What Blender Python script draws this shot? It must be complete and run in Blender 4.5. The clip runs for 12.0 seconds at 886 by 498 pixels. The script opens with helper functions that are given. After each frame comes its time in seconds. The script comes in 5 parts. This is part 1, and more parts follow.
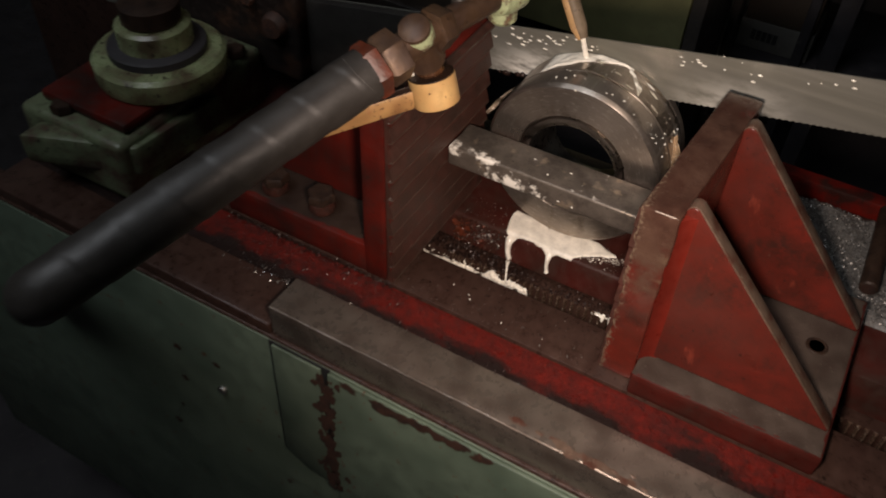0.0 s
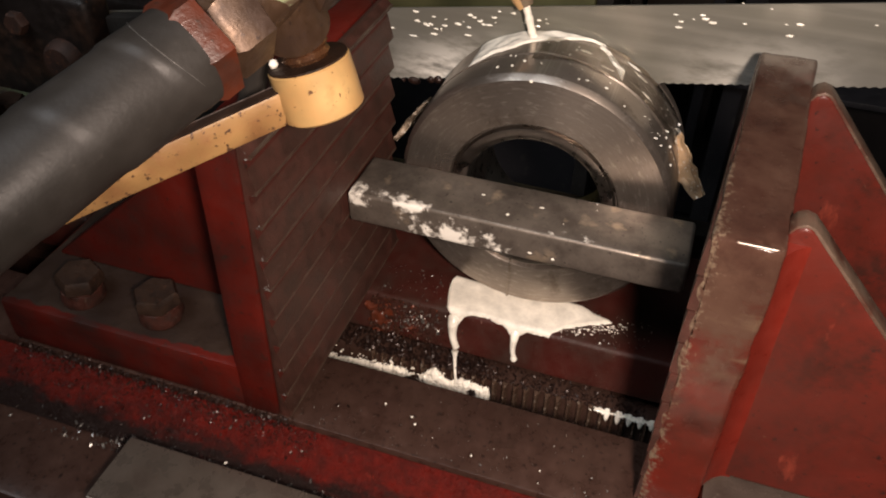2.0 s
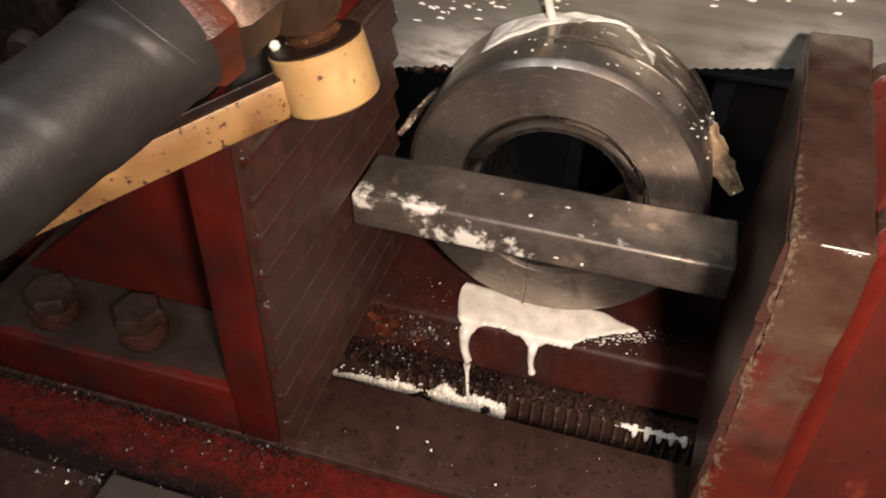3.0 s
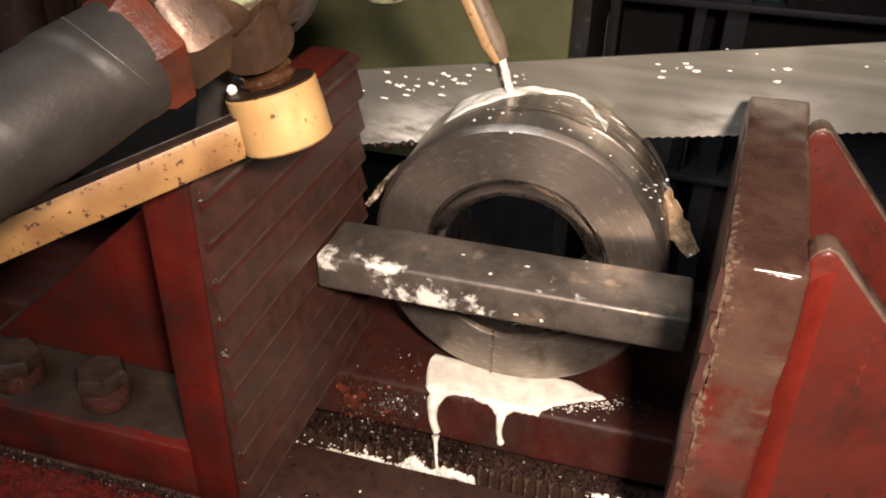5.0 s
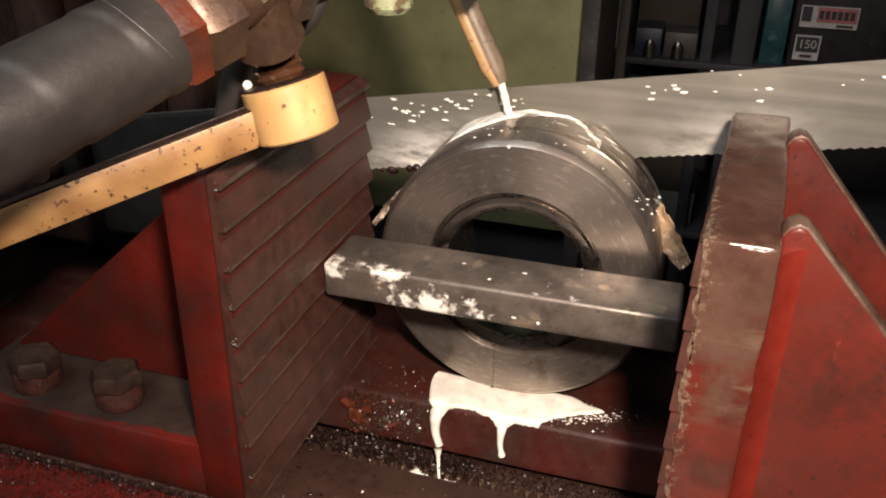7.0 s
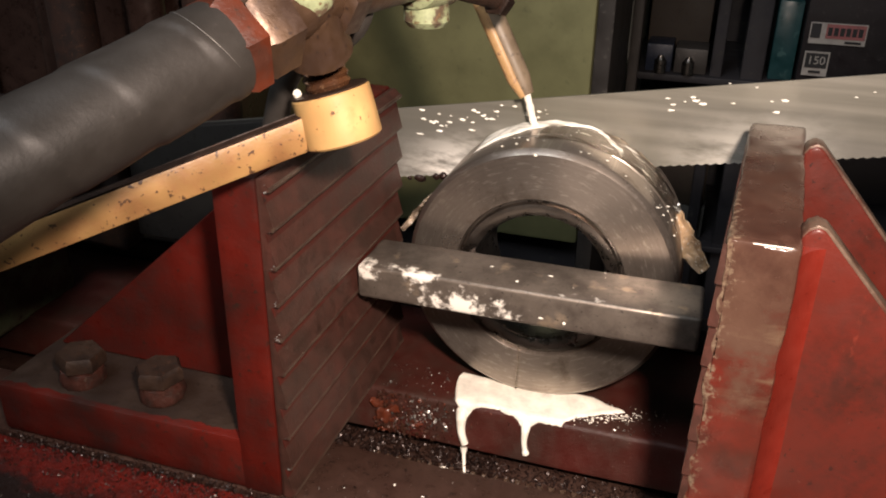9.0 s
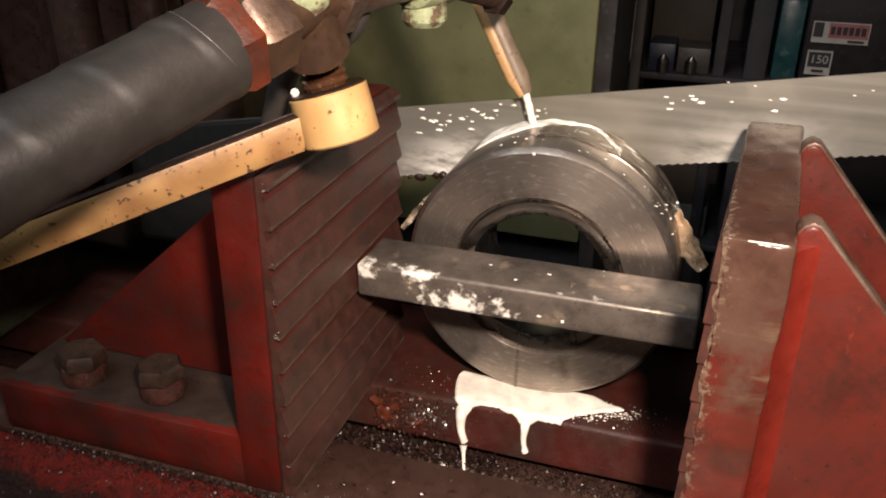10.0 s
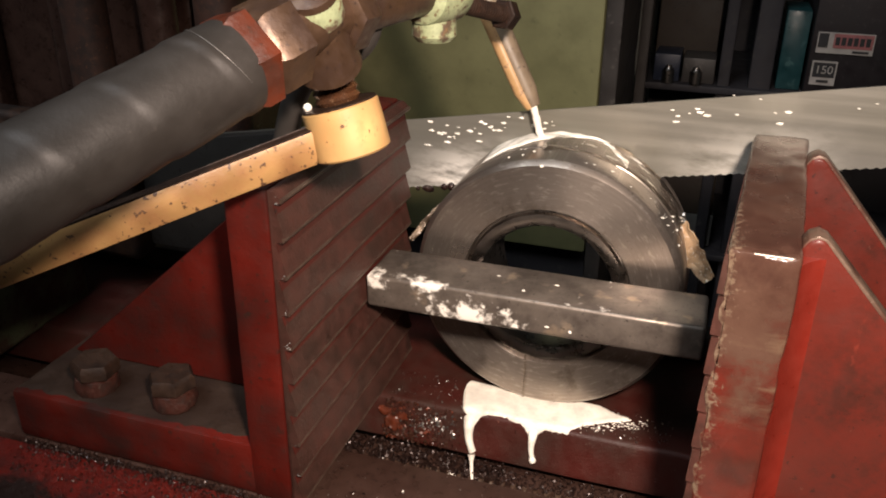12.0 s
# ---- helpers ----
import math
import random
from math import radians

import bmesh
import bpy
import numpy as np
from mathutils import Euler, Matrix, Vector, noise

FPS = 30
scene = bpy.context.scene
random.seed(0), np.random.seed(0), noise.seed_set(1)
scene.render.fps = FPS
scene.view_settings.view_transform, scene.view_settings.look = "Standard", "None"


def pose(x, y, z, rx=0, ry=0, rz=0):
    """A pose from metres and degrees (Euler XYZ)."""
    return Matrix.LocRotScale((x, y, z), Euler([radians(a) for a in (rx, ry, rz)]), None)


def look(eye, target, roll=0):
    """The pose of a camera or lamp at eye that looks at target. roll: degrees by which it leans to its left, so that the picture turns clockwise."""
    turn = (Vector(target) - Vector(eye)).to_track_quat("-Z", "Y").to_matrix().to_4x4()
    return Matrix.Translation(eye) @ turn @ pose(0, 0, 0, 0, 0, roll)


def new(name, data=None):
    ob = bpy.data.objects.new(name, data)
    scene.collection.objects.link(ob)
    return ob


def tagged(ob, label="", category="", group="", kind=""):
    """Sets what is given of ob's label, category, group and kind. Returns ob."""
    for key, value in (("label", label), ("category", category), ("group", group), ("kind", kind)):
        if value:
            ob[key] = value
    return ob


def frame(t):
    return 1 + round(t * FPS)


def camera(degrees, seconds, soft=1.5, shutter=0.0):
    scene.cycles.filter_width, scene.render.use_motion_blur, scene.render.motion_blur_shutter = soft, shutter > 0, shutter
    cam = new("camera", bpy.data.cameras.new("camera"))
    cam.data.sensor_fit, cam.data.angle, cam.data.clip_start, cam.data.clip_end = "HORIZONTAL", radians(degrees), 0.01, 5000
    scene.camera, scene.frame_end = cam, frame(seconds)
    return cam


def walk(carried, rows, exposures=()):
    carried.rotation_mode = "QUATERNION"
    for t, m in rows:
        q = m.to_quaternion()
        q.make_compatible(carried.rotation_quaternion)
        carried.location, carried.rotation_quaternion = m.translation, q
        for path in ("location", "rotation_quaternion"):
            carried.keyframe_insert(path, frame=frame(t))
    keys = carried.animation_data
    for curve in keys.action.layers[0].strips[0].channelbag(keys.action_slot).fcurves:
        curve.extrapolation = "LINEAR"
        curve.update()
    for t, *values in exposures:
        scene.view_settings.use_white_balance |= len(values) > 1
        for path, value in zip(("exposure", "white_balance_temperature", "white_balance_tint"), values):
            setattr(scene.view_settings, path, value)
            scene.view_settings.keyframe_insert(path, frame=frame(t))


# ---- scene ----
cam = camera(55.5, 12.0, 1.9, 0.5)
PATH = [
    (0, (0.291, -0.445, 0.568), (-0.378, 0.804, -0.843), 2.7),
    (0.5, (0.25, -0.369, 0.499), (-0.377, 0.907, -0.908), 2.5),
    (1, (0.207, -0.343, 0.435), (-0.381, 1.003, -0.923), 1.8),
    (1.5, (0.191, -0.301, 0.398), (-0.316, 1.115, -0.92), 1.2),
    (2, (0.181, -0.269, 0.387), (-0.293, 1.186, -0.9), 1.2),
    (2.5, (0.162, -0.249, 0.368), (-0.283, 1.219, -0.916), 1.2),
    (3, (0.149, -0.237, 0.358), (-0.272, 1.233, -0.931), 1.5),
    (3.5, (0.155, -0.226, 0.364), (-0.226, 1.266, -0.911), 2.1),
    (5.5, (0.18, -0.273, 0.324), (-0.322, 1.401, -0.648), 0.6),
    (6, (0.185, -0.282, 0.315), (-0.352, 1.41, -0.607), 0.7),
    (6.5, (0.187, -0.282, 0.313), (-0.344, 1.422, -0.591), 0.9),
    (7, (0.192, -0.292, 0.315), (-0.331, 1.418, -0.581), 0.8),
    (9, (0.185, -0.317, 0.318), (-0.355, 1.404, -0.546), 0.9),
    (9.5, (0.184, -0.317, 0.315), (-0.359, 1.402, -0.553), 0.7),
    (10, (0.189, -0.318, 0.318), (-0.362, 1.4, -0.546), 0.7),
    (10.5, (0.19, -0.317, 0.32), (-0.36, 1.406, -0.534), 0.7),
    (11, (0.189, -0.32, 0.322), (-0.369, 1.403, -0.528), 0.6),
    (11.5, (0.187, -0.321, 0.32), (-0.375, 1.399, -0.533), 0.6),
    (12, (0.188, -0.323, 0.322), (-0.376, 1.399, -0.524), 0.6),
]
walk(cam, [(t, look(eye, target, roll)) for t, eye, target, roll in PATH], [(0.0, -1.01), (0.5, -0.92), (1.0, -0.85), (1.5, -0.64), (2.0, -0.62), (2.5, -0.62), (3.0, -0.58), (3.5, -0.50), (5.5, -0.08), (12.0, -0.05)])

# ---- light ----
world = bpy.data.worlds.new("world")
scene.world = world
world.use_nodes = True
world.node_tree.nodes["Background"].inputs[0].default_value = (0.9, 0.85, 0.7, 1)
world.node_tree.nodes["Background"].inputs[1].default_value = 0.03


def lamp(name, kind, energy, colour, m, size=0.05, angle=60.0, blend=0.6):
    data = bpy.data.lights.new(name, kind)
    data.energy, data.color = energy, colour
    if kind == "SPOT":
        data.spot_size, data.spot_blend, data.shadow_soft_size = radians(angle), blend, size
    elif kind == "AREA":
        data.size = size
    else:
        data.shadow_soft_size = size
    ob = new(name, data)
    ob.matrix_world = m
    return ob


# unseen hand torch, placed from its shadows and kept still
lamp("torch_light", "SPOT", 34.5, (1.0, 0.805, 0.685), look((0.268, -0.325, 0.430), (0.165, 0.100, 0.062)), 0.024, 85, 1.0)
lamp("room_light", "AREA", 40.0, (0.92, 0.95, 1.0), look((-0.5, -0.7, 2.15), (0.0, 0.7, 0.0)), 1.2)

# ---- helpers of this place ----
ORIGIN = {}


def thing(name, base, label, category, group="", kind=""):
    ob = new(name)
    ob.location = base
    ob.empty_display_size = 0.02
    ORIGIN[ob.name] = Vector(base)
    return tagged(ob, label, category, group, kind)


def origin_of(ob):
    v = Vector((0, 0, 0))
    while ob is not None:
        v = v + Vector(ob.location)
        ob = ob.parent
    return v


def mesh_from(bm, name, mat, smooth=True, angle=35):
    me = bpy.data.meshes.new(name)
    if smooth:
        bm.normal_update()
        lim = radians(angle)
        for f in bm.faces:
            f.smooth = True
        for e in bm.edges:
            if len(e.link_faces) == 2:
                e.smooth = e.calc_face_angle(0) < lim
            else:
                e.smooth = False
    bm.to_mesh(me)
    bm.free()
    me.materials.append(mat)
    return me


def part(name, bm, mat, parent, label="", smooth=True, kind=""):
    """One mesh object in world coordinates under a thing or a part."""
    o = origin_of(parent)
    bmesh.ops.translate(bm, verts=bm.verts, vec=-o)
    ob = new(name, mesh_from(bm, name, mat, smooth))
    ob.parent = parent
    return tagged(ob, label, kind=kind)


def solo(name, bm, mat, base, label, category, group="", kind="", smooth=True):
    """A top-level thing that is one mesh."""
    bmesh.ops.translate(bm, verts=bm.verts, vec=-Vector(base))
    ob = new(name, mesh_from(bm, name, mat, smooth))
    ob.location = base
    return tagged(ob, label, category, group, kind)


def box(x0, x1, y0, y1, z0, z1, bevel=0.0, seg=2, bm=None):
    bm = bm or bmesh.new()
    r = bmesh.ops.create_cube(bm, size=1.0)
    vs = r["verts"]
    for v in vs:
        v.co = Vector((x0 + (v.co.x + 0.5) * (x1 - x0), y0 + (v.co.y + 0.5) * (y1 - y0), z0 + (v.co.z + 0.5) * (z1 - z0)))
    if bevel:
        es = list({e for v in vs for e in v.link_edges})
        bmesh.ops.bevel(bm, geom=es, offset=bevel, segments=seg, profile=0.5, affect="EDGES")
    return bm


def prism(pts, axis, a0, a1, bevel=0.0, seg=2, bm=None):
    """A polygon in the plane across axis, drawn out from a0 to a1. x: (y, z), y: (x, z), z: (x, y)."""
    bm = bm or bmesh.new()

    def at(p, a):
        return {"x": (a, p[0], p[1]), "y": (p[0], a, p[1]), "z": (p[0], p[1], a)}[axis]
    lo = [bm.verts.new(at(p, a0)) for p in pts]
    hi = [bm.verts.new(at(p, a1)) for p in pts]
    n = len(pts)
    fs = [bm.faces.new(lo), bm.faces.new(hi)]
    for k in range(n):
        fs.append(bm.faces.new((lo[k], lo[(k + 1) % n], hi[(k + 1) % n], hi[k])))
    bmesh.ops.recalc_face_normals(bm, faces=fs)
    if bevel:
        es = list({e for f in fs for e in f.edges})
        bmesh.ops.bevel(bm, geom=es, offset=bevel, segments=seg, profile=0.5, affect="EDGES")
    return bm


def lathe(profile, m, seg=64, closed=False, bm=None):
    """Profile points (radius, height) turned round the z axis of m. closed: the profile is a loop."""
    bm = bm or bmesh.new()
    rings = []
    for r, h in profile:
        rings.append([bm.verts.new(m @ Vector((r * math.cos(2 * math.pi * k / seg), r * math.sin(2 * math.pi * k / seg), h))) for k in range(seg)])
    fs = []
    pairs = list(zip(rings, rings[1:])) + ([(rings[-1], rings[0])] if closed else [])
    for a, b in pairs:
        for k in range(seg):
            fs.append(bm.faces.new((a[k], a[(k + 1) % seg], b[(k + 1) % seg], b[k])))
    if not closed:
        fs.append(bm.faces.new(rings[0]))
        fs.append(bm.faces.new(rings[-1]))
    bmesh.ops.recalc_face_normals(bm, faces=fs)
    return bm


def along(a, b):
    """Axes at a whose z points to b, and the distance."""
    a, b = Vector(a), Vector(b)
    return Matrix.Translation(a) @ (b - a).to_track_quat("Z", "Y").to_matrix().to_4x4(), (b - a).length


def tube(points, radii, seg=24, bm=None, rough=0.0, seed=0.0):
    """A round tube along points; radii: one number or one for each point."""
    bm = bm or bmesh.new()
    pts = [Vector(p) for p in points]
    n = len(pts)
    rad = radii if isinstance(radii, (list, tuple)) else [radii] * n
    rings, up = [], None
    for k in range(n):
        d = (pts[min(k + 1, n - 1)] - pts[max(k - 1, 0)]).normalized()
        if up is None:
            up = d.orthogonal().normalized()
        up = (up - d * up.dot(d)).normalized()
        side = d.cross(up)
        ring = []
        for j in range(seg):
            a = 2 * math.pi * j / seg
            w = up * math.cos(a) + side * math.sin(a)
            r = rad[k]
            if rough:
                r += rough * noise.noise((pts[k] + w * rad[k]) * 60 + Vector((seed, 0, 0)))
            ring.append(bm.verts.new(pts[k] + w * r))
        rings.append(ring)
    fs = []
    for a, b in zip(rings, rings[1:]):
        for k in range(seg):
            fs.append(bm.faces.new((a[k], a[(k + 1) % seg], b[(k + 1) % seg], b[k])))
    fs.append(bm.faces.new(rings[0]))
    fs.append(bm.faces.new(rings[-1]))
    bmesh.ops.recalc_face_normals(bm, faces=fs)
    return bm


def spline(pts, n=12):
    """Catmull-Rom through the points."""
    p = [Vector(q) for q in pts]
    p = [2 * p[0] - p[1]] + p + [2 * p[-1] - p[-2]]
    out = []
    for k in range(1, len(p) - 2):
        for j in range(n):
            t = j / n
            a, b, c, d = p[k - 1:k + 3]
            out.append(0.5 * (2 * b + (c - a) * t + (2 * a - 5 * b + 4 * c - d) * t * t + (3 * b - a - 3 * c + d) * t ** 3))
    out.append(p[-2])
    return out


# ---- materials ----
def material(name, build):
    mat = bpy.data.materials.new(name)
    mat.use_nodes = True
    nt = mat.node_tree
    build(nt, nt.nodes["Principled BSDF"])
    return mat


def node(nt, kind, **values):
    n = nt.nodes.new(kind)
    for key, value in values.items():
        n.inputs[key.replace("_", " ")].default_value = value
    return n


def coords(nt):
    return nt.nodes.new("ShaderNodeNewGeometry").outputs["Position"]


def fac_noise(nt, scale, detail=4.0, rough=0.6, lo=0.4, hi=0.6, stretch=None):
    """Noise at so many features a metre, sharpened between lo and hi."""
    src = coords(nt)
    if stretch:
        mp = nt.nodes.new("ShaderNodeMapping")
        mp.inputs["Scale"].default_value = stretch
        nt.links.new(src, mp.inputs["Vector"])
        src = mp.outputs["Vector"]
    n = node(nt, "ShaderNodeTexNoise", Scale=scale, Detail=detail, Roughness=rough)
    nt.links.new(src, n.inputs["Vector"])
    r = nt.nodes.new("ShaderNodeMapRange")
    r.inputs["From Min"].default_value, r.inputs["From Max"].default_value = lo, hi
    nt.links.new(n.outputs["Fac"], r.inputs["Value"])
    return r.outputs["Result"]


def mix(nt, fac, a, b):
    m = nt.nodes.new("ShaderNodeMix")
    m.data_type = "RGBA"
    for key, value in (("Factor", fac), ("A", a), ("B", b)):
        sock = [q for q in m.inputs if q.name == key and q.type == ("VALUE" if key == "Factor" else "RGBA")][0]
        if isinstance(value, (tuple, float, int)):
            sock.default_value = (*value, 1) if isinstance(value, tuple) else value
        else:
            nt.links.new(value, sock)
    return [q for q in m.outputs if q.type == "RGBA"][0]


def mixf(nt, fac, a, b):
    m = nt.nodes.new("ShaderNodeMapRange")
    nt.links.new(fac, m.inputs["Value"])
    m.inputs["To Min"].default_value, m.inputs["To Max"].default_value = a, b
    return m.outputs["Result"]


def bump(nt, bsdf, height, strength=0.3, distance=0.001, after=None):
    b = nt.nodes.new("ShaderNodeBump")
    b.inputs["Strength"].default_value, b.inputs["Distance"].default_value = strength, distance
    nt.links.new(height, b.inputs["Height"])
    if after is not None:
        nt.links.new(after, b.inputs["Normal"])
    nt.links.new(b.outputs["Normal"], bsdf.inputs["Normal"])
    return b.outputs["Normal"]


def layered(name, base, second, third, scale=40, fine=400, rough=(0.35, 0.6), metal=(0.0, 0.0), cover=(0.45, 0.6), spots=(0.6, 0.68), strength=0.18, stretch=None, gloss=0.5):
    """A base colour, worn patches of a second and fine specks of a third."""
    def build(nt, p):
        f1 = fac_noise(nt, scale, 6, 0.65, *cover, stretch=stretch)
        f2 = fac_noise(nt, fine, 3, 0.6, *spots)
        f3 = fac_noise(nt, scale * 4, 5, 0.6, 0.3, 0.7)
        c = mix(nt, f1, base, second)
        c = mix(nt, f2, c, third)
        shade = mix(nt, f3, (0.72, 0.72, 0.72), (1.15, 1.15, 1.15))
        m = nt.nodes.new("ShaderNodeMix")
        m.data_type, m.blend_type = "RGBA", "MULTIPLY"
        m.inputs[0].default_value = 1.0
        rgba = [q for q in m.inputs if q.type == "RGBA"]
        nt.links.new(c, rgba[0])
        nt.links.new(shade, rgba[1])
        nt.links.new([q for q in m.outputs if q.type == "RGBA"][0], p.inputs["Base Color"])
        p.inputs["Specular IOR Level"].default_value = gloss
        nt.links.new(mixf(nt, f3, *rough), p.inputs["Roughness"])
        nt.links.new(mixf(nt, f1, *metal), p.inputs["Metallic"])
        bump(nt, p, fac_noise(nt, fine, 4, 0.7, 0.2, 0.8), strength, 0.0006)
    return material(name, build)


def rib_paint(nt, p):
    """Red machine paint with broad faded areas, brown oily scuffs and a few nicks."""
    broad = fac_noise(nt, 13, 5, 0.6, 0.30, 0.66)
    c = mix(nt, broad, (0.130, 0.0150, 0.0094), (0.060, 0.0145, 0.0104))
    c = mix(nt, fac_noise(nt, 24, 6, 0.7, 0.48, 0.66), c, (0.036, 0.0120, 0.0088))
    c = mix(nt, fac_noise(nt, 95, 6, 0.72, 0.46, 0.66), c, (0.082, 0.0135, 0.0090))
    c = mix(nt, fac_noise(nt, 60, 5, 0.65, 0.62, 0.72, stretch=(1, 1, 0.35)), c, (0.165, 0.030, 0.018))
    c = mix(nt, fac_noise(nt, 260, 3, 0.6, 0.66, 0.72), c, (0.030, 0.011, 0.009))
    c = mix(nt, fac_noise(nt, 180, 4, 0.7, 0.70, 0.74), c, (0.16, 0.10, 0.07))
    nt.links.new(c, p.inputs["Base Color"])
    p.inputs["Specular IOR Level"].default_value = 0.25
    nt.links.new(mixf(nt, fac_noise(nt, 40, 4, 0.6, 0.3, 0.7), 0.24, 0.50), p.inputs["Roughness"])
    n1 = bump(nt, p, fac_noise(nt, 55, 4, 0.6, 0.2, 0.8), 0.25, 0.0010)
    bump(nt, p, fac_noise(nt, 320, 4, 0.7, 0.2, 0.8), 0.16, 0.0005, n1)


RED = material("red_paint", rib_paint)
# brighter red than the ribs, used on the fillet
RED_BRIGHT = layered("bright_red_paint", (0.150, 0.0145, 0.0085), (0.098, 0.0140, 0.0090), (0.050, 0.013, 0.010), 26, 260, (0.24, 0.42), cover=(0.38, 0.68), spots=(0.66, 0.74), gloss=0.25)
LEDGE_RED = layered("oily_ledge_paint", (0.062, 0.0125, 0.0095), (0.034, 0.017, 0.013), (0.14, 0.10, 0.08), 26, 520, (0.32, 0.55), cover=(0.34, 0.62), spots=(0.70, 0.75), strength=0.4, gloss=0.2)
# real grime, darkened further to hold the hose and lever shadow in the colour
SHADED_GRIMY_RED = layered("shaded_grimy_red_paint", (0.096, 0.0098, 0.0064), (0.024, 0.0095, 0.0078), (0.024, 0.013, 0.010), 20, 240, (0.26, 0.50), cover=(0.38, 0.66), spots=(0.60, 0.74), strength=0.35, gloss=0.16)
# near-black base for the groove, the bed's rear wall, a casting and a bracket
NEAR_BLACK = layered("near_black_casting", (0.012, 0.008, 0.007), (0.007, 0.005, 0.004), (0.02, 0.014, 0.012), 20, 200, (0.3, 0.5))
GREASE = layered("brown_grease", (0.032, 0.016, 0.012), (0.018, 0.010, 0.008), (0.012, 0.008, 0.007), 60, 300, (0.5, 0.75), gloss=0.2)
# oily red of the right foot, its dim lighting put into a darker base
DIMMED_FOOT_RED = layered("dimmed_oily_foot_paint", (0.070, 0.012, 0.009), (0.032, 0.012, 0.009), (0.025, 0.014, 0.011), 20, 300, (0.25, 0.45), cover=(0.38, 0.66), strength=0.15, gloss=0.3)
RED_DARK = layered("oily_red_paint", (0.098, 0.0064, 0.0040), (0.018, 0.0066, 0.0054), (0.018, 0.0080, 0.0060), 24, 300, (0.28, 0.50), cover=(0.42, 0.58), spots=(0.64, 0.74), strength=0.6, gloss=0.07)


def caked_red(nt, p):
    """Red paint under crumbly oily dirt, which lies thickest along the rail."""
    sep = nt.nodes.new("ShaderNodeSeparateXYZ")
    nt.links.new(coords(nt), sep.inputs[0])
    near = nt.nodes.new("ShaderNodeMapRange")
    for key, v in (("From Min", -0.012), ("From Max", -0.044), ("To Min", -0.10), ("To Max", 0.42)):
        near.inputs[key].default_value = v
    nt.links.new(sep.outputs[1], near.inputs["Value"])
    both = nt.nodes.new("ShaderNodeMath")
    nt.links.new(near.outputs["Result"], both.inputs[0])
    nt.links.new(fac_noise(nt, 42, 7, 0.72, 0.0, 1.0, stretch=(0.5, 1, 1)), both.inputs[1])
    dirt = nt.nodes.new("ShaderNodeMapRange")
    dirt.inputs["From Min"].default_value, dirt.inputs["From Max"].default_value = 0.47, 0.63
    nt.links.new(both.outputs[0], dirt.inputs["Value"])
    c = mix(nt, fac_noise(nt, 120, 6, 0.7, 0.36, 0.64), (0.120, 0.0085, 0.0050), (0.050, 0.0062, 0.0045))
    c = mix(nt, fac_noise(nt, 300, 4, 0.7, 0.60, 0.70), c, (0.16, 0.018, 0.010))
    c = mix(nt, dirt.outputs["Result"], c, (0.0125, 0.0062, 0.0052))
    nt.links.new(c, p.inputs["Base Color"])
    p.inputs["Specular IOR Level"].default_value = 0.18
    nt.links.new(mixf(nt, fac_noise(nt, 200, 4, 0.6, 0.3, 0.7), 0.22, 0.50), p.inputs["Roughness"])
    n1 = bump(nt, p, fac_noise(nt, 130, 6, 0.75, 0.2, 0.8), 0.8, 0.0022)
    bump(nt, p, fac_noise(nt, 520, 4, 0.7, 0.2, 0.8), 0.4, 0.0006, n1)


CAKED_RED = material("caked_red_paint", caked_red)
BROWN = layered("oily_brown_metal", (0.038, 0.0190, 0.0145), (0.060, 0.033, 0.025), (0.018, 0.010, 0.008), 22, 300, (0.22, 0.42), (0.05, 0.2), cover=(0.36, 0.66), strength=0.2, stretch=(1, 0.25, 1), gloss=0.35)
PLATE = layered("brown_serrated_steel", (0.049, 0.0268, 0.0205), (0.066, 0.022, 0.0165), (0.024, 0.015, 0.012), 24, 420, (0.30, 0.46), (0.2, 0.0), cover=(0.34, 0.72), spots=(0.62, 0.78), strength=0.4)
# wear on the serration lips, paler to paint in their edge highlight
LIT_LIP = layered("worn_lip_with_highlight", (0.115, 0.080, 0.060), (0.052, 0.030, 0.022), (0.15, 0.11, 0.085), 60, 420, (0.28, 0.46), (0.4, 0.1), cover=(0.40, 0.58), spots=(0.64, 0.72), strength=0.4)
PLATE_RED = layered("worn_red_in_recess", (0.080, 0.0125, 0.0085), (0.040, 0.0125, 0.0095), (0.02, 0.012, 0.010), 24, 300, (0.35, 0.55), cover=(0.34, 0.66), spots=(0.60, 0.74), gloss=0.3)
# grime of the left foot, darkened because the hose shades it
SHADED_GRIME = layered("shaded_greasy_grime", (0.034, 0.021, 0.015), (0.017, 0.0095, 0.007), (0.012, 0.008, 0.006), 30, 350, (0.45, 0.75), cover=(0.34, 0.64), spots=(0.58, 0.74), strength=0.35, gloss=0.18)
# lighter copy of the foot grime for the better lit right foot
LIT_GRIME = layered("lit_dried_grime", (0.066, 0.049, 0.039), (0.034, 0.022, 0.017), (0.10, 0.078, 0.062), 36, 350, (0.45, 0.75), cover=(0.40, 0.66), spots=(0.64, 0.72), strength=0.5, gloss=0.2)
RACK_STEEL = layered("oily_tooth_steel", (0.20, 0.13, 0.092), (0.090, 0.050, 0.036), (0.42, 0.34, 0.27), 90, 300, (0.16, 0.34), (0.6, 0.4), cover=(0.36, 0.66), strength=0.2)
RAIL = layered("brown_grey_rail_steel", (0.24, 0.198, 0.165), (0.098, 0.076, 0.062), (0.24, 0.15, 0.10), 24, 300, (0.20, 0.40), (0.7, 0.5), spots=(0.68, 0.74), strength=0.1)
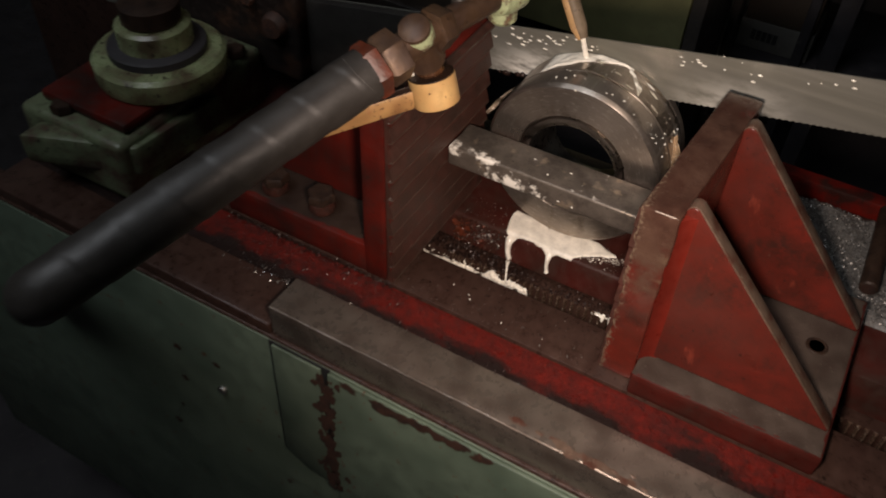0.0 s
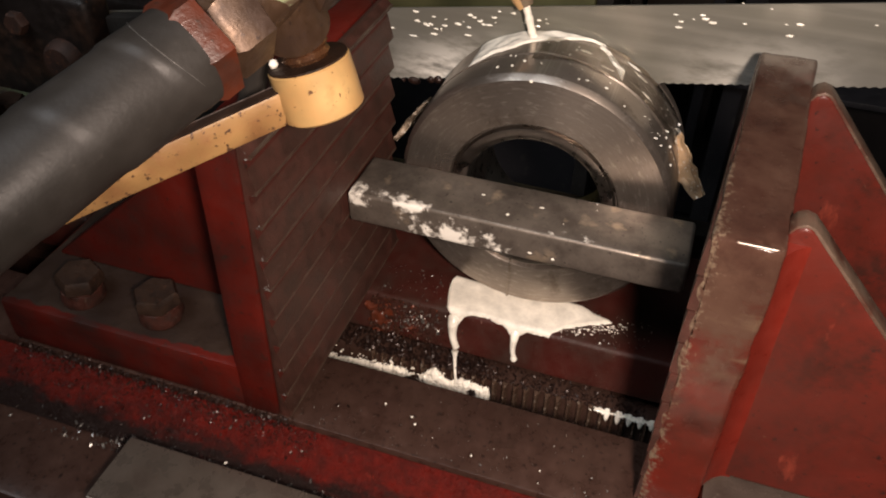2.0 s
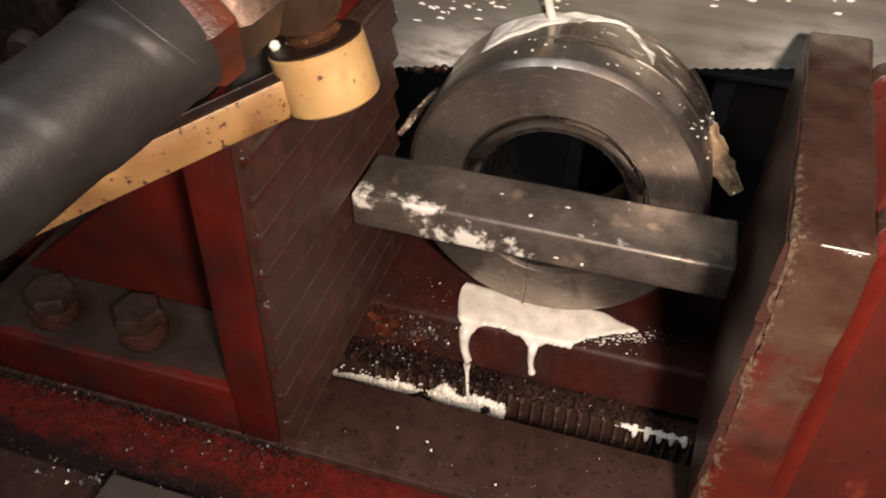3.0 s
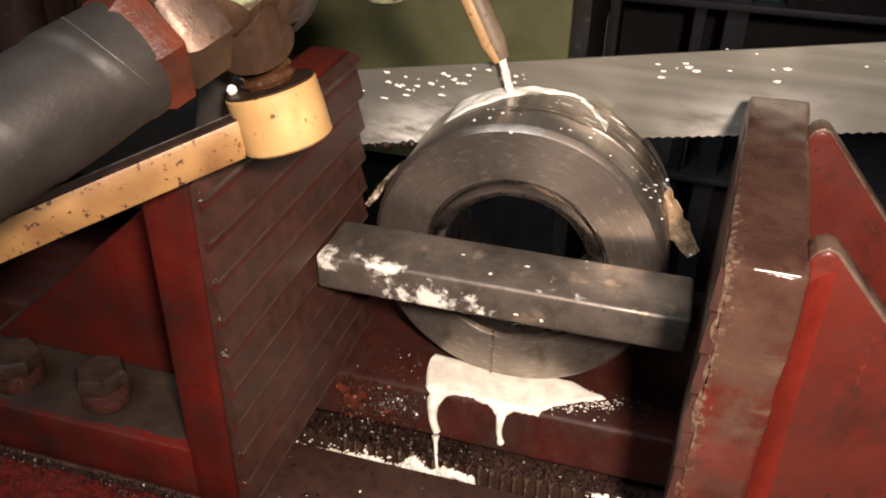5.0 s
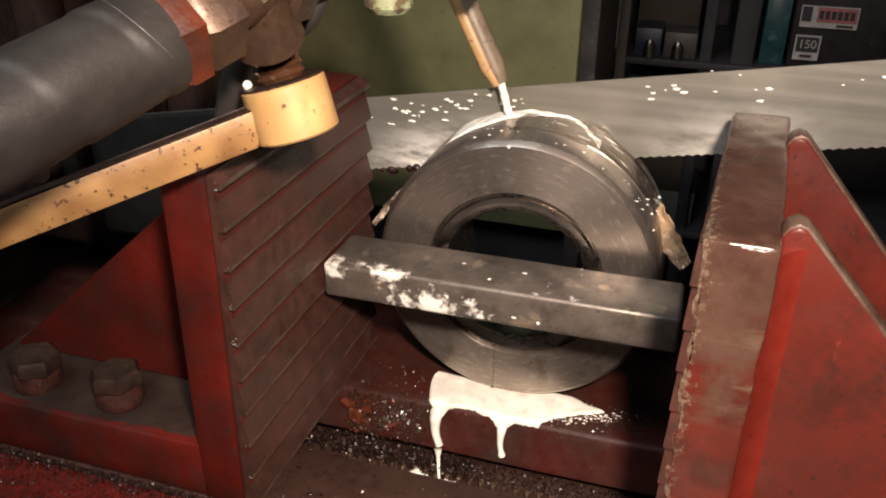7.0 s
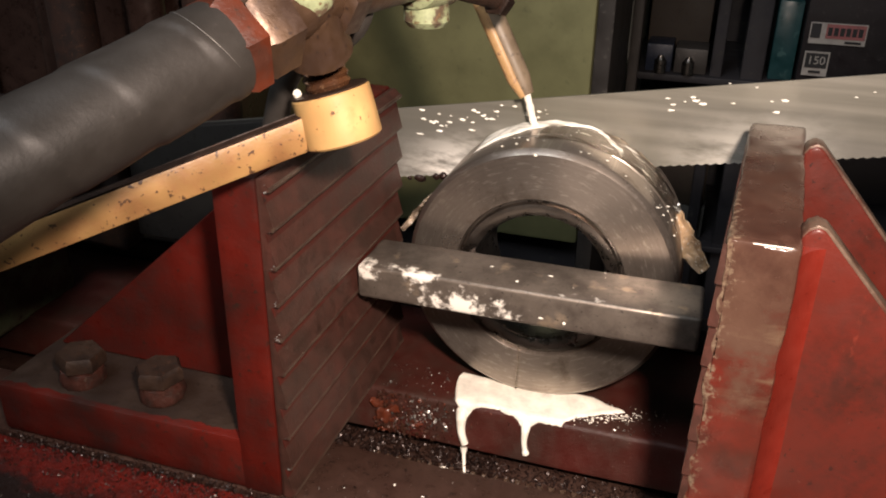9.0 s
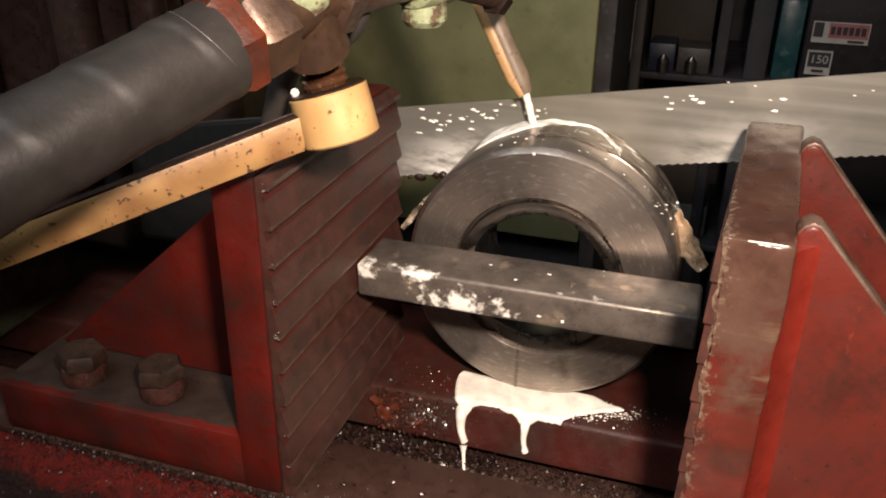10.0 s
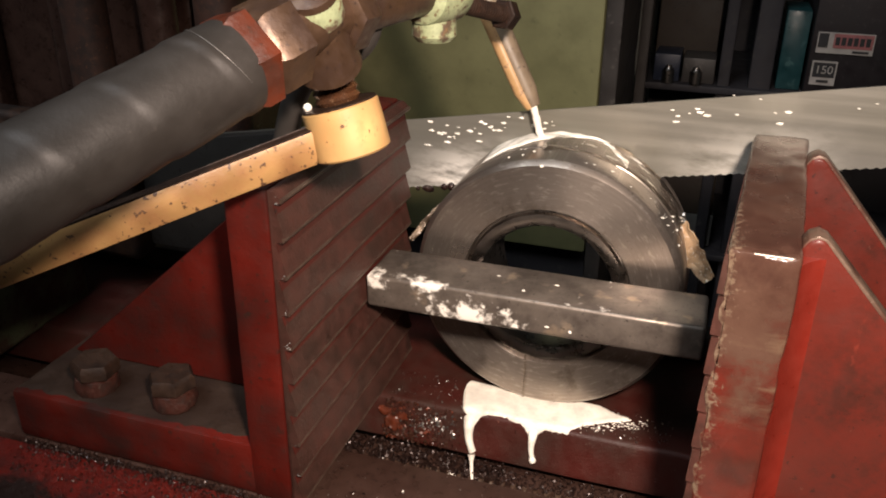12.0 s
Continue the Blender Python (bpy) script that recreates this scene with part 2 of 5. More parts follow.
# steel of the strips added as highlights along the rail and jaw edges
ARRIS = layered("highlight_strip_steel", (0.30, 0.25, 0.21), (0.14, 0.11, 0.09), (0.20, 0.14, 0.10), 14, 260, (0.28, 0.46), (0.9, 0.8), cover=(0.42, 0.60), strength=0.08)
GREEN = layered("green_machine_paint", (0.116, 0.152, 0.110), (0.084, 0.114, 0.082), (0.10, 0.045, 0.025), 14, 90, (0.3, 0.5), spots=(0.66, 0.70), strength=0.15)
# oily swivel green, lightened to make up for weak light on flange and cap
LIT_SWIVEL_GREEN = layered("lit_oily_green_paint", (0.24, 0.285, 0.150), (0.085, 0.068, 0.040), (0.03, 0.02, 0.016), 30, 200, (0.18, 0.42), cover=(0.42, 0.62), strength=0.3)
# the same green darkened, shade put into the colour of base and lip
SHADED_GREEN_WORN = layered("shaded_worn_green_paint", (0.115, 0.140, 0.080), (0.056, 0.034, 0.024), (0.020, 0.014, 0.012), 30, 200, (0.3, 0.55), cover=(0.44, 0.60), strength=0.3)
STEEL = layered("turned_steel", (0.36, 0.33, 0.30), (0.29, 0.26, 0.235), (0.18, 0.15, 0.13), 30, 500, (0.24, 0.36), (1.0, 1.0), spots=(0.68, 0.75), strength=0.05)


def blade_steel(nt, p):
    """Wet pale steel with long streaks, milkier towards the toothed edge beside the cut."""
    streak = fac_noise(nt, 150, 4, 0.6, 0.30, 0.70, stretch=(0.035, 1, 1))
    broad = fac_noise(nt, 14, 3, 0.5, 0.30, 0.70, stretch=(0.3, 1, 1))
    c = mix(nt, streak, (0.165, 0.159, 0.128), (0.222, 0.213, 0.178))
    c = mix(nt, broad, c, (0.21, 0.205, 0.185))
    sep = nt.nodes.new("ShaderNodeSeparateXYZ")
    nt.links.new(coords(nt), sep.inputs[0])
    wet = None
    for at, wide, gain in ((0.030, 0.060, 0.9), (0.215, 0.060, 0.45)):
        r = nt.nodes.new("ShaderNodeMath")
        r.operation = "SUBTRACT"
        nt.links.new(sep.outputs[0], r.inputs[0])
        r.inputs[1].default_value = at
        a = nt.nodes.new("ShaderNodeMath")
        a.operation = "ABSOLUTE"
        nt.links.new(r.outputs[0], a.inputs[0])
        f = nt.nodes.new("ShaderNodeMapRange")
        f.inputs["From Min"].default_value, f.inputs["From Max"].default_value = wide, 0.01
        f.inputs["To Max"].default_value = gain
        nt.links.new(a.outputs[0], f.inputs["Value"])
        if wet is None:
            wet = f.outputs["Result"]
        else:
            mx = nt.nodes.new("ShaderNodeMath")
            mx.operation = "MAXIMUM"
            nt.links.new(wet, mx.inputs[0])
            nt.links.new(f.outputs["Result"], mx.inputs[1])
            wet = mx.outputs[0]
    low = nt.nodes.new("ShaderNodeMapRange")
    low.inputs["From Min"].default_value, low.inputs["From Max"].default_value = 0.142, 0.112
    rise = nt.nodes.new("ShaderNodeMath")
    rise.operation = "MULTIPLY_ADD"
    rise.inputs[1].default_value = -0.169
    nt.links.new(sep.outputs[0], rise.inputs[0])
    nt.links.new(sep.outputs[2], rise.inputs[2])
    nt.links.new(rise.outputs[0], low.inputs["Value"])
    k = nt.nodes.new("ShaderNodeMath")
    k.operation = "MULTIPLY"
    nt.links.new(wet, k.inputs[0])
    nt.links.new(low.outputs["Result"], k.inputs[1])
    k2 = nt.nodes.new("ShaderNodeMath")
    k2.operation = "MULTIPLY"
    nt.links.new(k.outputs[0], k2.inputs[0])
    nt.links.new(fac_noise(nt, 90, 5, 0.65, 0.34, 0.58, stretch=(0.35, 1, 1)), k2.inputs[1])
    c = mix(nt, k2.outputs[0], c, (0.84, 0.82, 0.76))
    nt.links.new(c, p.inputs["Base Color"])
    nt.links.new(mixf(nt, k2.outputs[0], 0.45, 0.0), p.inputs["Metallic"])
    nt.links.new(mixf(nt, streak, 0.32, 0.48), p.inputs["Roughness"])
    bump(nt, p, streak, 0.05, 0.0004)


SHOE = layered("dull_guide_steel", (0.040, 0.037, 0.034), (0.030, 0.027, 0.025), (0.022, 0.018, 0.016), 30, 240, (0.45, 0.65), (0.3, 0.2), strength=0.2, gloss=0.3)
GUIDE = layered("dark_rusty_casting", (0.014, 0.010, 0.009), (0.040, 0.020, 0.012), (0.075, 0.036, 0.020), 26, 200, (0.4, 0.7), cover=(0.50, 0.66), spots=(0.66, 0.72), strength=0.4, gloss=0.3)
BLADE = material("wet_blade_steel", blade_steel)
RUBBER = layered("black_tape", (0.035, 0.0305, 0.0265), (0.023, 0.020, 0.0175), (0.052, 0.045, 0.039), 18, 250, (0.42, 0.58), cover=(0.35, 0.7), spots=(0.66, 0.8), strength=0.16)
BRASS = layered("tarnished_brass", (0.112, 0.065, 0.037), (0.055, 0.032, 0.022), (0.05, 0.03, 0.022), 60, 300, (0.30, 0.55), (0.5, 0.3), cover=(0.38, 0.62))
ORANGE = layered("rusty_orange_paint", (0.130, 0.028, 0.0115), (0.060, 0.020, 0.012), (0.045, 0.022, 0.015), 46, 240, (0.28, 0.5), cover=(0.40, 0.60), spots=(0.60, 0.70), strength=0.4)
CREAM = layered("cream_paint", (0.60, 0.385, 0.160), (0.32, 0.165, 0.060), (0.14, 0.07, 0.034), 34, 260, (0.35, 0.5), cover=(0.40, 0.70), spots=(0.665, 0.695), strength=0.14)
ARM_CREAM = layered("worn_cream_paint", (0.50, 0.30, 0.115), (0.24, 0.120, 0.046), (0.075, 0.036, 0.020), 46, 330, (0.38, 0.55), cover=(0.34, 0.62), spots=(0.61, 0.66), strength=0.3)
MILK = layered("milky_coolant", (0.93, 0.89, 0.79), (0.91, 0.87, 0.77), (0.93, 0.89, 0.79), 20, 80, (0.15, 0.25), strength=0.02)
OLIVE = layered("olive_wall_paint", (0.30, 0.295, 0.142), (0.27, 0.265, 0.125), (0.20, 0.20, 0.10), 4, 60, (0.45, 0.65), spots=(0.62, 0.8), strength=0.08)
# light grey chosen so that the unseen walls and ceiling bounce light
WALL = layered("light_bouncing_grey", (0.42, 0.42, 0.38), (0.36, 0.36, 0.32), (0.28, 0.27, 0.24), 3, 40, (0.7, 0.9), strength=0.1)
DARK = layered("dark_storage", (0.027, 0.0245, 0.028), (0.019, 0.017, 0.020), (0.040, 0.036, 0.034), 8, 60, (0.5, 0.8))
CHIPS = layered("bright_steel_chips", (0.42, 0.41, 0.39), (0.25, 0.24, 0.22), (0.6, 0.6, 0.58), 200, 900, (0.25, 0.5), (0.9, 0.9))
CHIPS_DULL = layered("dull_steel_chips", (0.22, 0.21, 0.20), (0.12, 0.115, 0.11), (0.4, 0.4, 0.38), 200, 900, (0.35, 0.6), (0.6, 0.6))
# dirty steel, darkened to carry the shade over the left foot's bolts
BOLT = layered("dirty_shaded_bolt_steel", (0.032, 0.018, 0.012), (0.016, 0.009, 0.0065), (0.045, 0.020, 0.012), 80, 400, (0.40, 0.68), (0.1, 0.1), strength=0.4, gloss=0.25)
COPPER = layered("copper_tube", (0.30, 0.135, 0.062), (0.10, 0.050, 0.030), (0.36, 0.21, 0.12), 50, 300, (0.18, 0.34), (0.8, 0.6))

CHIP_DARK = layered("dark_wet_chips", (0.034, 0.018, 0.014), (0.018, 0.010, 0.009), (0.16, 0.13, 0.11), 150, 600, (0.22, 0.45), (0.3, 0.3), spots=(0.66, 0.70))
CHIP_RUSTY = layered("rusty_wet_chips", (0.050, 0.022, 0.014), (0.13, 0.030, 0.014), (0.30, 0.26, 0.21), 130, 600, (0.22, 0.45), (0.2, 0.1), cover=(0.52, 0.60), spots=(0.68, 0.72))
PALE_GREEN = layered("pale_green_paint", (0.33, 0.38, 0.22), (0.10, 0.07, 0.045), (0.16, 0.10, 0.05), 90, 260, (0.35, 0.55), cover=(0.48, 0.56))
RUST = layered("rust", (0.050, 0.021, 0.013), (0.028, 0.014, 0.010), (0.10, 0.042, 0.022), 90, 300, (0.6, 0.8))
TAN = layered("tan_tube_side", (0.50, 0.31, 0.14), (0.40, 0.24, 0.11), (0.2, 0.12, 0.07), 50, 200, (0.35, 0.5), strength=0.1)
GREY_BROWN = layered("grey_brown_tube", (0.22, 0.17, 0.115), (0.16, 0.12, 0.08), (0.07, 0.05, 0.035), 40, 200, (0.35, 0.55))
SHELF = layered("dark_steel_shelf", (0.056, 0.049, 0.044), (0.038, 0.033, 0.030), (0.082, 0.073, 0.064), 10, 80, (0.4, 0.6))
WHITE_CARD = layered("white_card", (0.42, 0.385, 0.355), (0.36, 0.335, 0.30), (0.35, 0.32, 0.28), 12, 120, (0.6, 0.8), strength=0.05)
GREY_CARD = layered("dusty_grey_card", (0.11, 0.105, 0.095), (0.09, 0.085, 0.078), (0.10, 0.095, 0.085), 12, 120, (0.6, 0.8), strength=0.05)
BROWN_CARD = layered("brown_card", (0.042, 0.030, 0.020), (0.032, 0.022, 0.015), (0.025, 0.018, 0.013), 12, 120, (0.6, 0.8), strength=0.05)
BLACK_CARD = layered("black_card", (0.016, 0.012, 0.014), (0.011, 0.009, 0.010), (0.030, 0.024, 0.026), 12, 120, (0.4, 0.6), strength=0.05)
TEAL = layered("teal_plastic", (0.015, 0.056, 0.060), (0.011, 0.040, 0.046), (0.05, 0.11, 0.11), 12, 60, (0.25, 0.45), strength=0.05)
BLUE_DARK = layered("dark_blue_paint", (0.018, 0.024, 0.042), (0.012, 0.016, 0.030), (0.05, 0.06, 0.09), 12, 120, (0.3, 0.5), strength=0.05)
PINK_CARD = layered("faded_red_card", (0.36, 0.13, 0.12), (0.30, 0.10, 0.10), (0.2, 0.08, 0.08), 12, 120, (0.5, 0.7), strength=0.05)
INK = layered("black_ink", (0.02, 0.02, 0.022), (0.015, 0.015, 0.016), (0.02, 0.02, 0.02), 12, 120, (0.5, 0.7), strength=0.02)
WASHER = layered("rusty_washer", (0.050, 0.017, 0.012), (0.026, 0.012, 0.009), (0.075, 0.050, 0.038), 120, 420, (0.4, 0.7), spots=(0.62, 0.70), strength=0.5, gloss=0.25)
RIB_EDGE = layered("bare_rib_edge", (0.140, 0.094, 0.068), (0.075, 0.030, 0.020), (0.18, 0.125, 0.09), 50, 300, (0.3, 0.5), (0.3, 0.2), strength=0.15)
YELLOW = layered("yellow_paint", (0.40, 0.27, 0.03), (0.30, 0.19, 0.02), (0.1, 0.06, 0.02), 40, 200, (0.4, 0.6))


def worn(bm, cuts=2, amount=0.0006, scale=90.0, seed=0.0):
    """Uneven, knocked edges: subdivide and push the vertices a little."""
    bmesh.ops.triangulate(bm, faces=[f for f in bm.faces if len(f.verts) > 4])
    bmesh.ops.subdivide_edges(bm, edges=[e for e in bm.edges if e.calc_length() > 0.012], cuts=cuts, use_grid_fill=True)
    for v in bm.verts:
        n = noise.noise_vector(v.co * scale + Vector((seed, seed, 0)))
        v.co += n * amount
    return bm


def hexagon(r, z0, z1, m, chamfer=0.0015, bm=None):
    """A hexagon bolt head or nut along the z axis of m."""
    bm = bm or bmesh.new()
    rows = [(r * 0.90, z0), (r, z0 + chamfer * 0.3), (r, z1 - chamfer), (r * 0.88, z1)]
    rings = [[bm.verts.new(m @ Vector((q * math.cos(math.pi / 3 * k), q * math.sin(math.pi / 3 * k), z))) for k in range(6)] for q, z in rows]
    fs = []
    for a, b in zip(rings, rings[1:]):
        for k in range(6):
            fs.append(bm.faces.new((a[k], a[(k + 1) % 6], b[(k + 1) % 6], b[k])))
    fs += [bm.faces.new(rings[0]), bm.faces.new(rings[-1])]
    bmesh.ops.recalc_face_normals(bm, faces=fs)
    return bm


def sheet(profile, x0, x1, reach, thick, nx=160, ns=60, s0=0.0, s1=0.08, seed=0.0):
    """A film of liquid on a bent surface. profile(s): point (y, z) and normal; reach(x): the lower and upper s that are wet."""
    bm = bmesh.new()
    grid = {}
    for i in range(nx + 1):
        x = x0 + (x1 - x0) * i / nx
        lo, hi = reach(x)
        if hi - lo < 0.0004:
            continue
        for k in range(ns + 1):
            u = k / ns
            s = lo + (hi - lo) * u
            (y, z), (ny, nz) = profile(s)
            edge = min(u * (hi - lo), (1 - u) * (hi - lo), x - x0, x1 - x) / 0.0025
            h = thick * math.sqrt(max(0.0, min(1.0, edge))) * (0.85 + 0.3 * noise.noise(Vector((x * 45, s * 45, seed)))) + 0.0002
            grid[i, k] = bm.verts.new((x, y + ny * h, z + nz * h))
    for i in range(nx):
        for k in range(ns):
            q = [(i, k), (i + 1, k), (i + 1, k + 1), (i, k + 1)]
            if all(p in grid for p in q):
                bm.faces.new([grid[p] for p in q])
    bmesh.ops.recalc_face_normals(bm, faces=bm.faces)
    return bm


def scatter(n, place, size, seed, flat=0.4):
    """Many small bent flakes in one mesh; place(rng) gives a point."""
    rng = random.Random(seed)
    verts, faces = [], []
    for k in range(n):
        p = Vector(place(rng))
        q = Euler((rng.uniform(-3, 3), rng.uniform(-3, 3), rng.uniform(-3, 3))).to_matrix()
        a = size * rng.uniform(0.4, 1.5)
        b = a * rng.uniform(0.25, 0.6)
        c = a * flat
        pts = [(-a, -b, 0), (0, -b, c), (a, -b, 0), (a, b, 0.1 * c), (0, b, 1.2 * c), (-a, b, 0)]
        base = len(verts)
        verts += [tuple(p + q @ Vector(w)) for w in pts]
        faces += [(base, base + 1, base + 4, base + 5), (base + 1, base + 2, base + 3, base + 4)]
    me = bpy.data.meshes.new("flakes")
    me.from_pydata(verts, [], faces)
    bm = bmesh.new()
    bm.from_mesh(me)
    bpy.data.meshes.remove(me)
    return bm


def drops(n, place, size, seed, normal=(0, 0, 1)):
    """Splashed drops: low domes lying on a surface, in one mesh."""
    rng = random.Random(seed)
    bm = bmesh.new()
    up = Vector(normal).normalized()
    m = up.to_track_quat("Z", "Y").to_matrix()
    for k in range(n):
        p = Vector(place(rng))
        r = size * rng.uniform(0.4, 1.0) ** 2 * 1.6
        sx = rng.uniform(0.6, 1.6)
        top = bm.verts.new(p + up * r * 0.45)
        ring = [bm.verts.new(p + m @ Vector((r * sx * math.cos(a), r / sx * math.sin(a), 0.0001)) * 1.0) for a in [math.pi / 4 * j + rng.uniform(-0.2, 0.2) for j in range(8)]]
        for j in range(8):
            bm.faces.new((ring[j], ring[(j + 1) % 8], top))
    return bm


def blotch(n, place, size, seed, normal, stretch=1.0):
    """Irregular thin flat patches lying on a surface, in one mesh."""
    rng = random.Random(seed)
    bm = bmesh.new()
    up = Vector(normal).normalized()
    m = up.to_track_quat("Z", "Y").to_matrix()
    for k in range(n):
        p = Vector(place(rng))
        r = size * rng.uniform(0.3, 1.2)
        turn = rng.uniform(0, 6.28)
        q = 14
        ring = []
        for j in range(q):
            a = 2 * math.pi * j / q
            d = r * (0.55 + 0.6 * rng.random())
            w = m @ Vector((stretch * d * math.cos(a), d * math.sin(a), 0))
            ring.append(bm.verts.new(p + w + up * 0.0002))
        top = bm.verts.new(p + up * 0.0007)
        for j in range(q):
            bm.faces.new((ring[j], ring[(j + 1) % q], top))
    return bm


# ---- the bed of the machine ----
BED = -0.0095
LEDGE_Y, LEDGE_Z = 0.127, -0.0165
bed = thing("machine_bed", (0.15, 0.1, -0.6), "oily red and brown cast bed of a metal bandsaw", "machine bed")
part("slideway", box(-0.45, 0.85, 0.0010, 0.0550, -0.06, BED, 0.0015), BROWN, bed, "oily brown machined slideway")
part("lower_ledge", worn(prism([(0.0008, -0.12), (0.0008, -0.0125), (-0.010, -0.0160), (-0.030, -0.0250), (-0.055, -0.0300), (-0.055, -0.12)], "x", -0.45, 0.85, 0.002), 8, 0.0022, 60, 3), CAKED_RED, bed, "rough red painted ledge with chips")
part("groove_floor", box(-0.45, 0.85, 0.0555, 0.1298, -0.14, -0.092), NEAR_BLACK, bed)
part("ledge_root", box(-0.45, 0.255, 0.131, 0.2415, -0.14, -0.0495), NEAR_BLACK, bed)
part("rear_ledge", worn(prism([(0.242, LEDGE_Z), (LEDGE_Y, LEDGE_Z), (LEDGE_Y - 0.0075, -0.0485), (0.242, -0.0485)], "x", -0.45, 0.255, 0.0035, 3), 5, 0.0010, 70, 5), LEDGE_RED, bed, "worn red casting ledge wet with oil")
part("rear_wall", worn(box(-0.45, 0.2545, 0.2425, 0.262, -0.14, 0.004, 0.003), 2, 0.001, 50, 8), NEAR_BLACK, bed, "near-black rear wall of the bed")
part("guard_rail", worn(box(-0.074, 0.85, -0.0870, -0.0450, -0.0385, 0.0, 0.0018), 3, 0.0004, 60, 7), RAIL, bed, "brown grey square steel rail")
# added strip that draws the highlight on the rail's front edge
part("arris_highlight", tube([(-0.0725 + 0.0307 * k, -0.08595 + 0.0002 * math.sin(k * 2.1), -0.00115 + 0.0002 * math.sin(k * 1.3)) for k in range(31)], 0.0015, 12), ARRIS, bed, "bright strip added as the rail edge's highlight")
part("worn_patch", blotch(16, lambda r: (0.21 + r.gauss(0, 0.035), -0.0820 + r.gauss(0, 0.0018), 0.0002), 0.0034, 91, (0, 0, 1), 2.6), RIB_EDGE, bed, "tan worn patches on the rail", kind="stuff")
part("end_plate", worn(box(-0.45, -0.0760, -0.0880, -0.0350, -0.060, -0.0260, 0.002), 2, 0.0006, 60, 19), BROWN, bed, "flat brown plate beside the rail's end")
part("cabinet_top", worn(box(-0.55, 0.85, -0.0900, -0.056, -0.10, -0.0392, 0.003), 4, 0.0012, 50, 9), BROWN, bed)
cab = part("front_panel", box(-0.70, 0.90, -0.0915, -0.080, -0.66, -0.0430, 0.0006), GREEN, bed, "green painted sheet metal front")
door = part("door_panel", box(-0.008, 0.90, -0.0955, -0.0920, -0.64, -0.044, 0.0015), GREEN, cab, "green panel with rusted edge")
part("hinge_strip", prism([(-0.071, -0.044), (-0.016, -0.044), (-0.016, -0.241), (-0.046, -0.236), (-0.074, -0.220)], "y", -0.0952, -0.0925, 0.001), GREEN, cab)
# black backing, larger than the strip, painted as its shadow outline
part("gap_shadow_sheet", prism([(-0.0750, -0.041), (-0.0065, -0.041), (-0.0065, -0.247), (-0.047, -0.242), (-0.0780, -0.223)], "y", -0.0925, -0.0916), INK, cab, "black sheet painted as the shadow gap round the panel")
part("rust_streak", blotch(150, lambda r: (-0.012 + r.gauss(0, 0.0055), -0.0958, -0.046 - 0.200 * r.random()), 0.0066, 11, (0, -1, 0), 0.7), RUST, cab, "brown rust along the panel edge", kind="stuff")
part("rust_streak", blotch(20, lambda r: (r.uniform(0.01, 0.17), -0.0958, -0.047 - abs(r.gauss(0, 0.005))), 0.007, 12, (0, -1, 0), 1.8), RUST, cab, "brown rust along the upper edge", kind="stuff")
part("panel_screw", lathe([(0.0008, 0.0), (0.0055, 0.0), (0.005, 0.003), (0.0025, 0.0042)], Matrix.Translation((-0.155, -0.0916, -0.178)) @ Matrix.Rotation(radians(90), 4, "X"), 20), CHIPS, cab, "small steel screw head")
part("scratches", blotch(7, lambda r: (-0.19 + r.gauss(0, 0.05), -0.0918, -0.25 + r.gauss(0, 0.05)), 0.006, 5, (0, -1, 0)), RUST, cab, "dark scratches in the paint", kind="stuff")

part("chip_tray", worn(box(0.2555, 0.85, LEDGE_Y, 0.39, -0.14, -0.0140, 0.003, 2), 4, 0.001, 60, 5), LEDGE_RED, bed, "dark red oily tray behind the vise")
# the rack lies deep in the groove, its teeth turned to the front
RACK_Y, RACK_Z = 0.1130, -0.0570
rack = part("gear_rack", box(-0.45, 0.85, RACK_Y, 0.1295, -0.0915, RACK_Z, 0.0006), BROWN, bed, "oily toothed rack deep in the groove")
tooth = bmesh.new()
prism([(-0.0022, 0.0), (0.0022, 0.0), (0.0007, -0.0052), (-0.0007, -0.0052)], "z", -0.0400, -0.0004, 0.0003, bm=tooth)
tooth_mesh = mesh_from(tooth, "tooth", RACK_STEEL, False)
for k in range(60):
    t_ob = new("tooth", tooth_mesh)
    t_ob.location = Vector((0.0065 + 0.0075 * k, RACK_Y + 0.0001, RACK_Z)) - origin_of(rack)
    t_ob.parent = rack

# ---- clamping jaws ----

def grime_sheet(x0, x1, y0, y1, z, seed, ragged=0.007):
    """A thin crust of dried grime with a ragged outline on a level face."""
    bm = bmesh.new()
    nx, ny, g = 60, 40, {}
    for i in range(nx + 1):
        for k in range(ny + 1):
            x, y = x0 + (x1 - x0) * i / nx, y0 + (y1 - y0) * k / ny
            e = min(x - x0, x1 - x, y - y0, y1 - y) / ragged - 0.9 * abs(noise.noise(Vector((x * 70, y * 70, seed)))) - 0.35 * abs(noise.noise(Vector((x * 260, y * 260, seed))))
            g[i, k] = bm.verts.new((x, y, z - 0.0006 + 0.0012 * max(0.0, min(1.0, 0.5 + e)) + 0.0003 * noise.noise(Vector((x * 120, y * 120, seed)))))
    for i in range(nx):
        for k in range(ny):
            bm.faces.new((g[i, k], g[i + 1, k], g[i + 1, k + 1], g[i, k + 1]))
    return bm


def serration(z0, z1, y0, y1, x, way, deep=1.0):
    """One sawtooth of a serrated face: the lower edge stands proud. way: 1 faces +x, -1 faces -x."""
    return prism([(x - way * 0.004, z0), (x + way * 0.0012 * deep, z0 + 0.0004), (x + way * 0.0017 * deep, z0 + 0.0016), (x - way * 0.0022 * deep, z1 - 0.0004), (x - way * 0.004, z1 - 0.0002)], "y", y0, y1)


